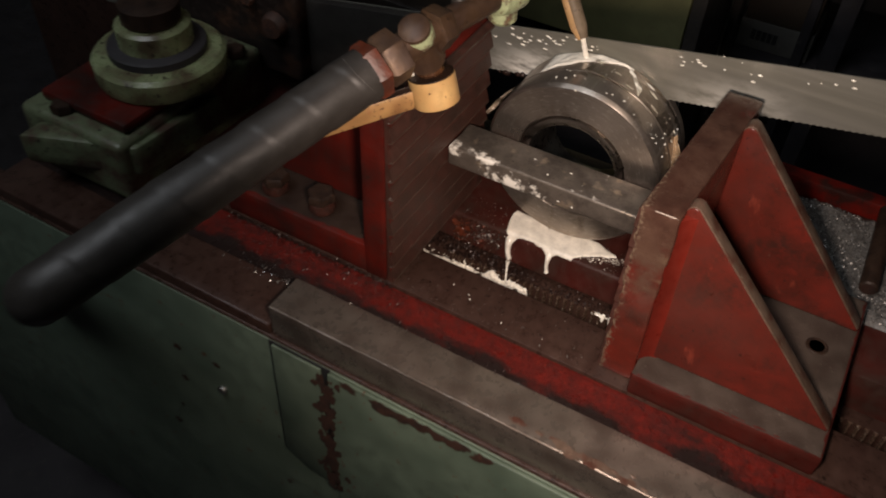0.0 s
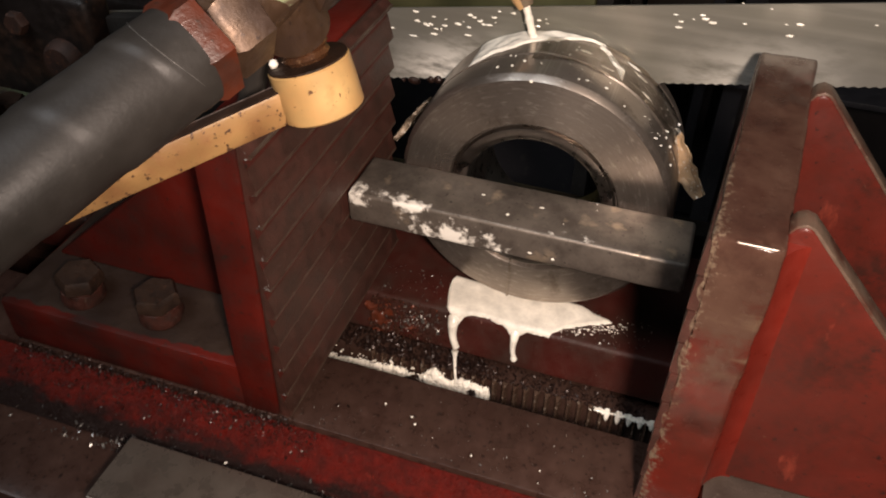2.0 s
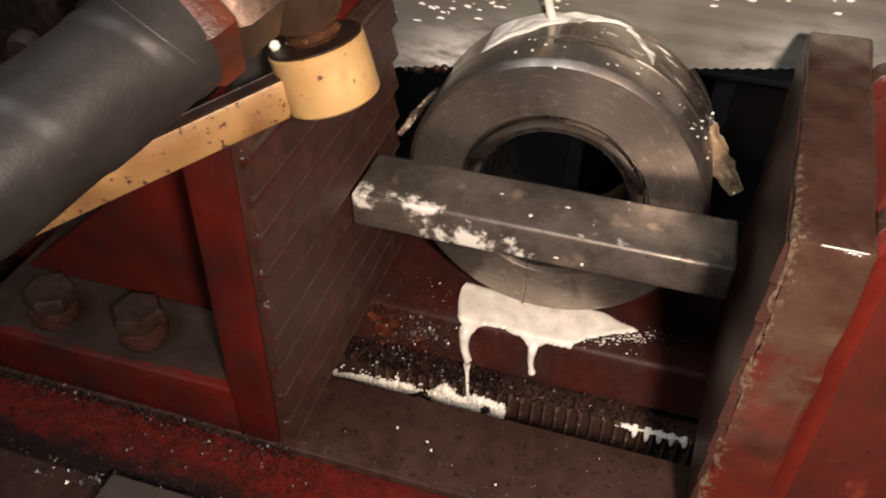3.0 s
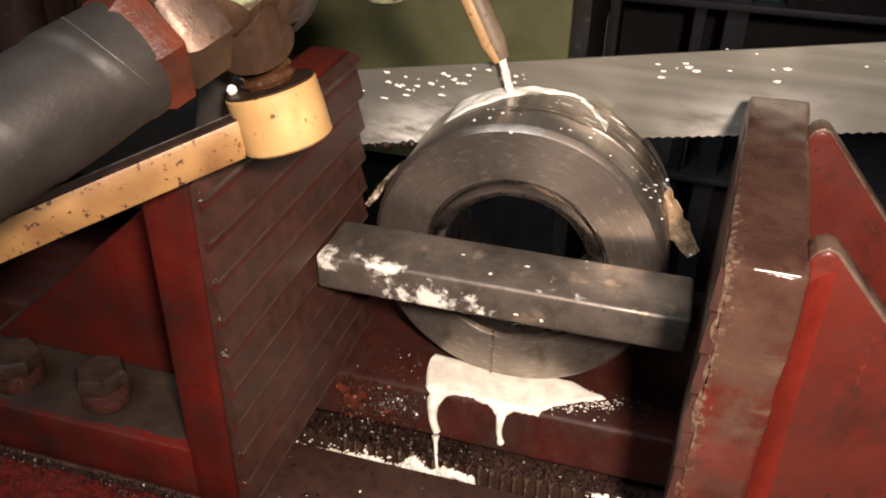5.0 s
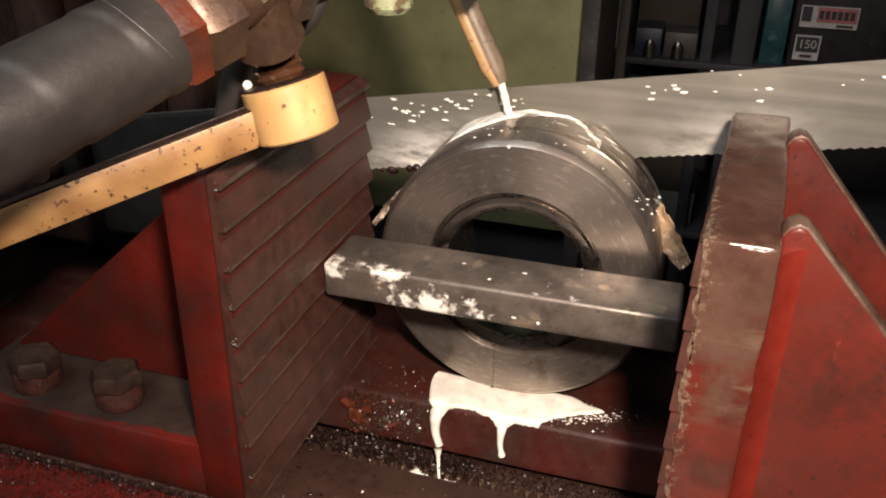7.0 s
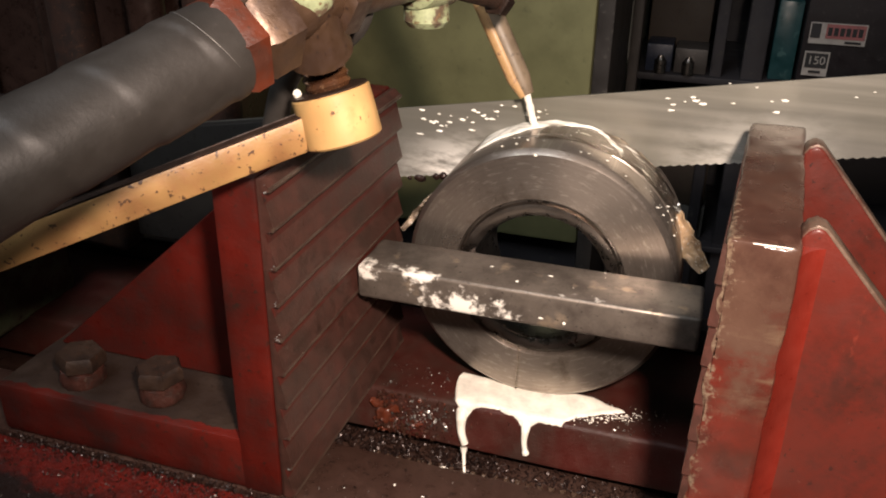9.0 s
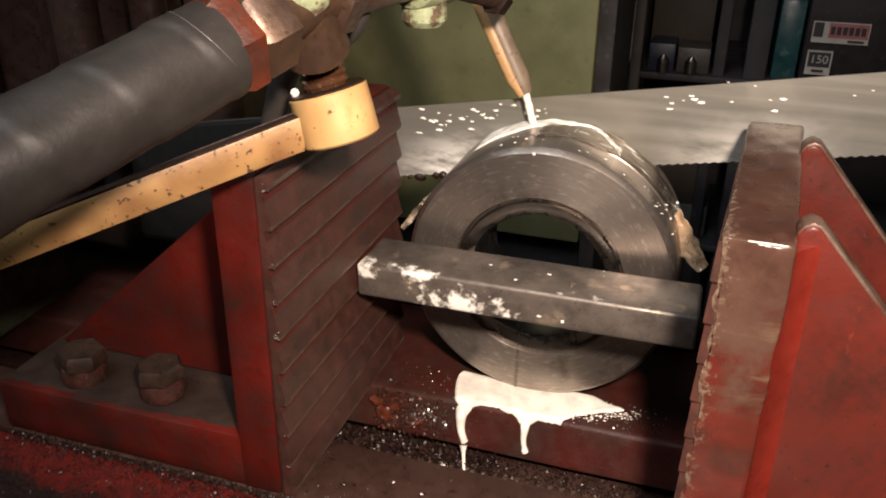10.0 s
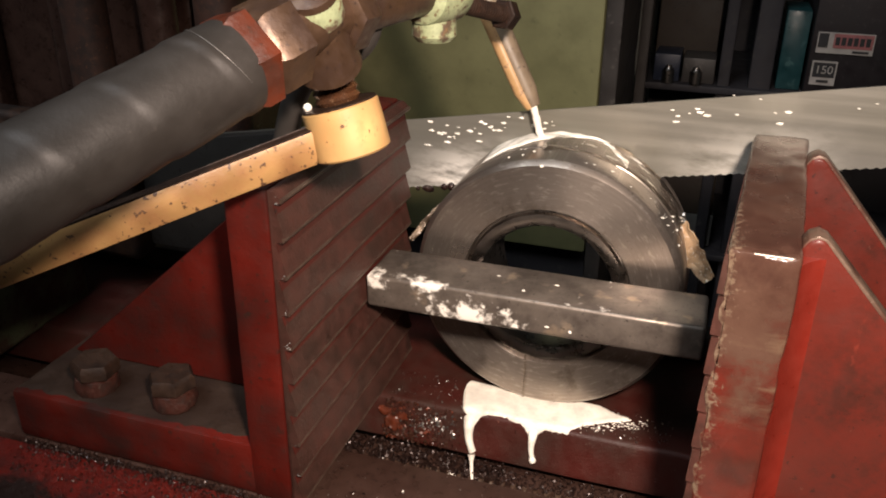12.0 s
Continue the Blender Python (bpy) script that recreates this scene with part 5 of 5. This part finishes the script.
# ---- hose, fittings, lever ----
TEE = Vector((0.0276, -0.0039, 0.2600))
DIRH = Vector((-0.361, -0.914, -0.262)).normalized()
hose = thing("coolant_hose", (-0.03, -0.15, 0.17), "thick hose wrapped in overlapping black tape", "hose")
HOSE0 = TEE - DIRH * 0.011
END = HOSE0 + DIRH * 0.300
AWAY = Vector((-0.660, 0.322, -0.686)).normalized()
hp = spline([TEE + DIRH * 0.045, HOSE0 + DIRH * 0.09, HOSE0 + DIRH * 0.15, HOSE0 + DIRH * 0.21, HOSE0 + DIRH * 0.265, END + DIRH * 0.004 + AWAY * 0.008, END + AWAY * 0.050, END + AWAY * 0.12, END + AWAY * 0.25, END + AWAY * 0.50], 44)


def taped(pts, r, seg=56, pitch=0.034, step=0.0007):
    """A tube wound with tape: the radius steps up along a helix."""
    bm = bmesh.new()
    rings, up, run = [], None, 0.0
    for k in range(len(pts)):
        a, b = pts[max(k - 1, 0)], pts[min(k + 1, len(pts) - 1)]
        d = (b - a).normalized()
        if k:
            run += (pts[k] - pts[k - 1]).length
        if up is None:
            up = d.orthogonal().normalized()
        up = (up - d * up.dot(d)).normalized()
        side = d.cross(up)
        ring = []
        for j in range(seg):
            an = 2 * math.pi * j / seg
            w = up * math.cos(an) + side * math.sin(an)
            ph = (run / pitch - j / seg) % 1.0
            q = r + step * (ph if ph < 0.9 else (1 - ph) * 9) + 0.0006 * noise.noise(pts[k] * 16) + 0.0004 * noise.noise((pts[k] + w * r) * 45)
            ring.append(bm.verts.new(pts[k] + w * q))
        rings.append(ring)
    for a, b in zip(rings, rings[1:]):
        for k in range(seg):
            bm.faces.new((a[k], a[(k + 1) % seg], b[(k + 1) % seg], b[k]))
    bm.faces.new(rings[0])
    bm.faces.new(rings[-1])
    bmesh.ops.recalc_face_normals(bm, faces=bm.faces)
    return bm


part("tape_wrap", taped(hp, 0.0187), RUBBER, hose)
c0, c1 = Vector(hp[9]), Vector(hp[11])
q0 = Matrix.Translation(c0) @ (c1 - c0).to_track_quat("Z", "Y").to_matrix().to_4x4()
part("loose_thread", tube([q0 @ Vector((0.0193 * math.cos(a), 0.0193 * math.sin(a), 0.006 * math.sin(a * 1.3))) for a in [math.pi * 2 * j / 40 for j in range(15)]], 0.00016, 6), CHIPS_DULL, hose, "thin pale thread of torn tape")

fit = thing("pipe_fitting", TEE, "tarnished brass pipe tee with hexagon unions", "pipe fitting")
mh, _ = along(TEE, TEE + DIRH)
part("collar", hexagon(0.0208, 0.0345, 0.0475, mh @ Matrix.Rotation(radians(14), 4, "Z"), 0.0040), ORANGE, fit, "orange painted rusty hexagon nut")
part("union_nut", hexagon(0.0192, 0.0165, 0.0340, mh, 0.003), BRASS, fit, "brass hexagon nut")
HEAD = Vector((0.0291, 0.0178, 0.2085))
HUP = Vector((-0.287, 0.0225, 1.0)).normalized()
DOWN = (HEAD + HUP * 0.0155 - TEE).normalized()
REACH = (HEAD + HUP * 0.0155 - TEE).length
md, _ = along(TEE, TEE + DOWN)
face = md.to_3x3().inverted() @ Vector((0.35, -0.90, 0.1))
MARK = math.degrees(math.atan2(face.y, face.x)) - 90.0
part("tee_body", lathe([(0.006, -0.017), (0.0110, -0.015), (0.0122, -0.006), (0.0104, 0.001), (0.0108, 0.004), (0.0147, REACH - 0.0198), (0.0149, REACH - 0.0180), (0.0140, REACH - 0.0172), (0.0086, REACH - 0.0172)], md, 40), BRASS, fit, "tarnished tee body with cast lettering")
mt = Matrix.Translation(HEAD) @ HUP.to_track_quat("Z", "Y").to_matrix().to_4x4()
part("thread", lathe([(0.0088, 0.004)] + [(0.0094 + 0.0013 * (k % 2), 0.0045 + 0.0019 * k) for k in range(18)], mt, 36), COPPER, fit, "oily copper thread")
VAL = Vector((0.0476, 0.0876, 0.2617))
mv, lv = along(TEE, VAL)
part("union_nut", hexagon(0.0165, 0.012, 0.027, mv, 0.003), BRASS, fit, "brass hexagon nut")
part("branch", lathe([(0.0112, 0.0), (0.0118, 0.008), (0.0112, 0.0170)], mh, 32), BRASS, fit, "tarnished branch of the tee")
part("pipe", lathe([(0.0105, 0.0), (0.0105, lv - 0.012)], mv, 28), BRASS, fit, "brass pipe stub")
for k in range(3):
    bar_mark = box(-0.0022, 0.0022, 0.0090, 0.0114, 0.0120 + 0.0030 * k, 0.0134 + 0.0030 * k, 0.0003)
    bmesh.ops.transform(bar_mark, matrix=md @ Matrix.Rotation(radians(MARK), 4, "Z"), verts=bar_mark.verts)
    part("cast_mark", bar_mark, BRASS, fit)
part("paint_patch", lathe([(0.0100, -0.0152), (0.0123, -0.0100), (0.0123, -0.0020)], md, 36), PALE_GREEN, fit, "flaking pale green paint")
valve = thing("shutoff_valve", VAL, "small valve with flaking pale green paint", "valve")
mvv, _ = along(VAL, VAL + (VAL - TEE))
part("valve_body", lathe([(0.010, -0.016), (0.0150, -0.013), (0.0175, -0.004), (0.0175, 0.010), (0.014, 0.018), (0.009, 0.020)], mvv, 32), PALE_GREEN, valve)
part("valve_boss", lathe([(0.011, 0.0), (0.0115, 0.018), (0.009, 0.021)], Matrix.Translation(VAL + Vector((0, 0.0, -0.004))) @ Matrix.Rotation(radians(180), 4, "X"), 28), PALE_GREEN, valve)
ms, _ = along(VAL + Vector((0.001, 0.006, -0.005)), (0.0668, 0.1584, 0.2395))
part("stem", lathe([(0.0046 + 0.0006 * (k % 2), 0.008 + 0.0013 * k) for k in range(44)], ms, 20), BOLT, valve, "threaded steel stem")
part("stem_head", hexagon(0.0088, 0.064, 0.074, ms, 0.002), BOLT, valve, "hexagon screw head")

LEND = Vector((-0.1090, -0.1090, 0.1590))
lever = thing("lever", HEAD, "cream painted metal lever with chipped paint", "lever")
part("lever_head", lathe([(0.0098, -0.0120), (0.0168, -0.0120), (0.0179, -0.0110), (0.0181, 0.0), (0.0179, 0.0103), (0.0169, 0.0113), (0.0098, 0.0113)], mt, 48, True), CREAM, lever)
part("head_top", lathe([(0.0096, 0.0111), (0.0175, 0.0111), (0.0171, 0.0118), (0.0096, 0.0122)], mt, 48, True), BOLT, lever, "dark greasy top face")


part("coolant_bead", lathe([(0.0004, -0.0021), (0.0015, -0.0015), (0.0021, 0.0), (0.0015, 0.0015), (0.0004, 0.0021)], Matrix.Translation(HEAD + Vector((-0.0160, -0.0060, 0.0095))), 16), MILK, lever, "white bead of coolant")


def lever_arm(z0, z1, w0, w1, h0, h1):
    bm = bmesh.new()
    d = LEND - HEAD
    flat = Vector((d.x, d.y, 0)).normalized()
    side = Vector((-flat.y, flat.x, 0))
    rows = []
    n = 16
    for k in range(n + 1):
        u = k / n
        c = HEAD + d * (0.085 + 0.915 * u) + Vector((0, 0, -0.0018)) + side * 0.0016
        w = w0 + (w1 - w0) * u
        h = h0 + (h1 - h0) * u
        rows.append([bm.verts.new(c + side * (w * a) + Vector((0, 0, h * b))) for a, b in ((-1, z0 + 0.12), (-0.85, z0), (0.85, z0), (1, z0 + 0.12), (1, z1 - 0.12), (0.85, z1), (-0.85, z1), (-1, z1 - 0.12))])
    for a, b in zip(rows, rows[1:]):
        for k in range(8):
            bm.faces.new((a[k], a[(k + 1) % 8], b[(k + 1) % 8], b[k]))
    bm.faces.new(rows[0])
    bm.faces.new(rows[-1])
    bmesh.ops.recalc_face_normals(bm, faces=bm.faces)
    return bm


part("lever_arm", lever_arm(-1.0, 1.0, 0.0036, 0.0032, 0.0080, 0.0076), ARM_CREAM, lever, "chipped and browned cream arm")
part("arm_top", lever_arm(0.99, 1.07, 0.0031, 0.0028, 0.0080, 0.0076), BOLT, lever, "dark greasy upper side")

nozzle = thing("coolant_nozzle", (0.055, 0.19, 0.19), "tan and grey-brown coolant tube pouring milky coolant on the cut", "coolant tube")
TIP, TOP = Vector((0.0777, 0.1985, 0.1765)), Vector((0.0424, 0.2050, 0.2405))
part("tube_wall", tube([TOP + (TOP - TIP) * 2.0, TOP, TIP + (TOP - TIP) * 0.15, TIP], [0.0072, 0.0072, 0.0066, 0.0045], 28), GREY_BROWN, nozzle)
off = Vector((-0.0030, -0.0036, -0.0012))
# tan strip on the tube's left front, the rest is grey-brown
part("tan_strip", tube([TOP + (TOP - TIP) * 2.0 + off, TOP + off, TIP + (TOP - TIP) * 0.16 + off, TIP + off * 0.6], [0.0046, 0.0046, 0.0042, 0.0028], 20), TAN, nozzle, "tan side of the tube")
part("coolant_stream", tube(spline([TIP + Vector((-0.001, 0, 0.002)), (0.0795, 0.1995, 0.1690), (0.0815, 0.201, 0.1605), (0.083, 0.2015, 0.1565)], 6), [0.0026, 0.0026, 0.0025, 0.0024, 0.0023, 0.0022] * 3 + [0.003], 12), MILK, nozzle, "white stream of coolant")

# ---- saw head and swivel on the other side ----
swivel = thing("swivel_post", (-0.33, 0.075, 0.0), "worn green turned swivel post with a dark cap", "machine post")
SM = Matrix.Translation((-0.332, 0.0755, -0.006))
part("flange", lathe([(0.058, 0.070), (0.066, 0.072), (0.068, 0.078), (0.068, 0.094), (0.064, 0.098), (0.05, 0.0985)], SM, 64), LIT_SWIVEL_GREEN, swivel)
part("neck", lathe([(0.050, 0.097), (0.050, 0.106), (0.046, 0.108)], SM, 48), DARK, swivel, "dark oily groove")
part("cap", lathe([(0.036, 0.106), (0.038, 0.108), (0.038, 0.128), (0.034, 0.131), (0.030, 0.131)], SM, 48), LIT_SWIVEL_GREEN, swivel, "green cap")
part("top_nut", lathe([(0.026, 0.131), (0.030, 0.133), (0.030, 0.150), (0.02, 0.153)], SM, 40), BOLT, swivel, "dark oily nut")
part("base_block", worn(box(-0.43, -0.290, -0.036, 0.184, -0.022, 0.052, 0.008, 3), 3, 0.0015, 40, 12), SHADED_GREEN_WORN, swivel)
part("red_pocket", worn(box(-0.413, -0.296, -0.018, 0.134, 0.0525, 0.064, 0.004, 2), 2, 0.001, 50, 13), SHADED_GRIMY_RED, swivel, "dark red painted step")
part("green_lip", worn(prism([(-0.398, -0.066), (-0.283, -0.021), (-0.273, 0.094), (-0.289, 0.094), (-0.291, -0.006), (-0.398, -0.037)], "z", 0.009, 0.044, 0.004), 2, 0.0012, 50, 14), SHADED_GREEN_WORN, swivel, "green casting lip")
part("corner_bolt", hexagon(0.012, 0.052, 0.062, Matrix.Translation((-0.380, -0.020, 0.0)), 0.002), BOLT, swivel, "oily bolt")
part("corner_bolt", hexagon(0.012, 0.052, 0.062, Matrix.Translation((-0.303, 0.154, 0.0)), 0.002), BOLT, swivel, "oily bolt")

solo("floor_beam", worn(box(-0.75, 0.09, -0.43, -0.35, -0.39, -0.33, 0.005), 3, 0.0015, 40, 22), BROWN, (-0.3, -0.39, -0.39), "dark brown steel beam in front of the cabinet", "beam")

# ---- behind the blade ----
back = thing("rear_guide", (0.2, 0.42, -0.05), "dark red casting behind the blade", "machine casting")
part("casting", worn(box(0.255, 0.80, 0.3405, 0.3600, -0.0138, 0.010, 0.004), 3, 0.001, 50, 15), RED_DARK, back)
part("casting", worn(box(-0.62, -0.12, 0.36, 0.4290, -0.04, 0.045, 0.006), 3, 0.001, 50, 16), NEAR_BLACK, back, "near-black casting")
pin = thing("steel_rod", (0.385, 0.24, -0.005), "dark round steel rod lying on the chips", "steel rod")
PA, PB = Vector((0.3850, 0.2200, 0.0020)), Vector((0.3820, 0.3380, 0.0080))
mp_, lp_ = along(PA, PB)
part("rod_body", lathe([(0.0068, 0.0), (0.0084, 0.0014), (0.0086, 0.004), (0.0086, lp_ - 0.002), (0.0075, lp_)], mp_, 28), BOLT, pin)
part("rod_end", lathe([(0.0020, -0.0006), (0.0062, -0.0005), (0.0066, 0.0004)], mp_, 28), GREASE, pin, "greasy turned end face")

# ---- room ----
solo("floor", box(-3, 3, -3, 3, -0.95, -0.9), DARK, (0, 0, -0.95), "dark workshop floor", "floor", kind="structure")
# added, unseen ceiling and walls that close the room and lift its dim light
solo("ceiling", box(-3, 3, -3, 3, 2.3, 2.35), WALL, (0, 0, 2.3), "unseen grey ceiling that bounces light", "ceiling", kind="structure")
solo("wall_north", box(-3, 3, 2.0, 2.1, -0.9, 2.3), WALL, (0, 2, -0.9), "unseen grey wall that bounces light", "wall", kind="structure")
solo("wall_south", box(-3, 3, -3, -2.9, -0.9, 2.3), WALL, (0, -3, -0.9), "unseen grey wall that bounces light", "wall", kind="structure")
solo("wall_east", box(2.9, 3, -2.9, 2.0, -0.9, 2.3), WALL, (3, 0, -0.9), "unseen grey wall that bounces light", "wall", kind="structure")
solo("wall_west", box(-3, -2.9, -2.9, 2.0, -0.9, 2.3), WALL, (-3, 0, -0.9), "unseen grey wall that bounces light", "wall", kind="structure")
part_wall = thing("metal_cabinet", (-0.5, 0.9, -0.9), "olive painted metal cabinet", "cabinet")
part("side", box(-1.2, 0.024, 0.90, 1.15, -0.250, 1.3, 0.006), OLIVE, part_wall)
part("plinth", box(-1.19, 0.022, 0.93, 1.15, -0.88, -0.251, 0.004), DARK, part_wall, "dark plinth")
part("edge_frame", box(0.0242, 0.049, 0.905, 1.15, -0.88, 1.3, 0.003), SHELF, part_wall, "dark edge of the cabinet")

shelf = thing("shelf_rack", (0.4, 1.25, -0.9), "dark steel shelf rack with boxes", "shelf rack")
part("post", box(0.050, 0.068, 1.16, 1.20, -0.88, 1.2, 0.003), SHELF, shelf)
part("post", box(0.186, 0.206, 1.18, 1.22, -0.88, 1.2, 0.003), DARK, shelf)
part("post", box(0.236, 0.272, 1.18, 1.22, -0.88, 1.2, 0.003), DARK, shelf)
for z in (-0.34, -0.030, 0.30):
    part("shelf_board", box(0.05, 1.2, 1.165, 1.5, z - 0.012, z, 0.002), DARK, shelf)
part("back_sheet", box(0.05, 1.2, 1.5, 1.51, -0.88, 1.2), DARK, shelf)


def carton(x0, x1, y0, y1, z0, z1, mat, label):
    t = thing("carton", ((x0 + x1) / 2, (y0 + y1) / 2, z0), label, "box", "boxes on the shelf")
    part("carton_body", box(x0, x1, y0, y1, z0, z1, 0.002), mat, t)
    return t


BX = carton(0.322, 0.56, 1.168, 1.40, -0.0295, 0.26, BLACK_CARD, "black carton with printed labels on a shelf")
lab = part("label_patch", box(0.330, 0.414, 1.1650, 1.1675, 0.040, 0.073), WHITE_CARD, BX, "white and faded red label with unreadable print")
part("red_field", box(0.354, 0.412, 1.1638, 1.1648, 0.049, 0.0715), PINK_CARD, lab, "faded red printed field")
part("print_square", box(0.3315, 0.346, 1.1638, 1.1648, 0.049, 0.0715), INK, lab)
for k in range(6):
    part("print_bar", box(0.3565 + 0.009 * k, 0.3630 + 0.009 * k, 1.1626, 1.1636, 0.054, 0.0665), INK, lab)
part("print_bar", box(0.384, 0.408, 1.1638, 1.1648, 0.0425, 0.0460), INK, lab)
lab2 = part("label_patch", box(0.329, 0.367, 1.1650, 1.1675, -0.012, 0.027), WHITE_CARD, BX, "white label with a number in a black square")
part("print_square", box(0.3315, 0.3645, 1.1638, 1.1648, 0.0010, 0.0245), INK, lab2)
num = bpy.data.curves.new("printed_number", "FONT")
num.body, num.size, num.extrude, num.align_x, num.align_y = "150", 0.0185, 0.0003, "CENTER", "CENTER"
num.materials.append(WHITE_CARD)
num_ob = new("printed_number", num)
num_ob.parent = lab2
num_ob.rotation_euler = (radians(90), 0, 0)
num_ob.location = Vector((0.3480, 1.1632, 0.0128)) - origin_of(lab2)
tagged(num_ob)
part("print_bar", box(0.3390, 0.3570, 1.1638, 1.1648, -0.0075, -0.0035), INK, lab2)
carton(0.280, 0.318, 1.19, 1.30, -0.0295, 0.10, TEAL, "teal plastic case on a shelf")
carton(0.078, 0.122, 1.18, 1.25, -0.0295, 0.017, BLUE_DARK, "small dark blue box on a shelf")
carton(0.126, 0.180, 1.18, 1.25, -0.0295, 0.013, SHELF, "small dark grey box on a shelf")
carton(0.072, 0.178, 1.26, 1.40, -0.0295, 0.10, BROWN_CARD, "brown cardboard box on a shelf")
sack = carton(0.070, 0.214, 1.20, 1.32, -0.3395, -0.278, GREY_CARD, "dusty grey box with dark lettering below the shelf")
for k in range(5):
    part("print_bar", box(0.096 + 0.011 * k, 0.104 + 0.011 * k, 1.1980, 1.1995, -0.318, -0.298), INK, sack)
carton(0.074, 0.21, 1.20, 1.30, -0.2775, -0.175, BROWN_CARD, "brown cardboard box standing on a grey one")


def jar(x, z, mat):
    return lathe([(0.008, 0.0), (0.010, 0.001), (0.010, 0.022), (0.006, 0.026), (0.005, 0.030)], Matrix.Translation((x, 1.169, z)), 20)


for x in (0.104, 0.150):
    solo("small_jar", jar(x, -0.0295, STEEL), STEEL, (x, 1.175, -0.0295), "small shiny metal jar on a shelf", "jar", "jars on the shelf")

col = thing("saw_column", (-0.7, 0.5, -0.88), "dark brown cast iron column of the saw", "machine column")
part("column_body", worn(box(-1.10, -0.335, 0.44, 0.62, -0.88, 1.0, 0.012, 3), 3, 0.003, 20, 31), BROWN, col)
part("column_rib", worn(box(-0.62, -0.585, 0.415, 0.4395, -0.10, 0.9, 0.006), 3, 0.002, 30, 32), BROWN, col)
part("column_rib", worn(box(-0.50, -0.470, 0.415, 0.4395, -0.10, 0.9, 0.006), 3, 0.002, 30, 33), BROWN, col)

# ---- dark pipes behind the hose ----
for k, (x, y, r, mat) in enumerate(((-0.40, 0.36, 0.022, RUST), (-0.345, 0.40, 0.018, BROWN), (-0.29, 0.42, 0.024, RUST))):
    solo("upright_pipe", tube([(x, y, -0.02), (x - 0.004, y, 0.20), (x, y + 0.01, 0.60)], r, 24, rough=0.002, seed=k), mat, (x, y, -0.02), "rusty brown upright pipe behind the hose", "pipe", "pipes behind the hose")
solo("power_cable", tube(spline([(0.025, 0.067, 0.313), (0.032, 0.047, 0.278), (0.032, 0.039, 0.248), (0.018, 0.035, 0.234), (0.000, 0.030, 0.222), (-0.0145, 0.031, 0.1800)], 8), 0.0060, 16), RUBBER, (0.02, 0.03, 0.2), "black cable looping behind the pipe tee", "cable")
clip = thing("yellow_clip", (-0.322, 0.308, -0.04), "yellow painted clip on a black bracket", "clip")
part("bracket", worn(box(-0.335, -0.310, 0.296, 0.322, -0.04, 0.032, 0.003), 2, 0.001, 90, 3), NEAR_BLACK, clip, "near-black bracket")
part("clip_body", worn(box(-0.338, -0.312, 0.294, 0.318, 0.0323, 0.050, 0.003), 2, 0.001, 90, 3), YELLOW, clip)
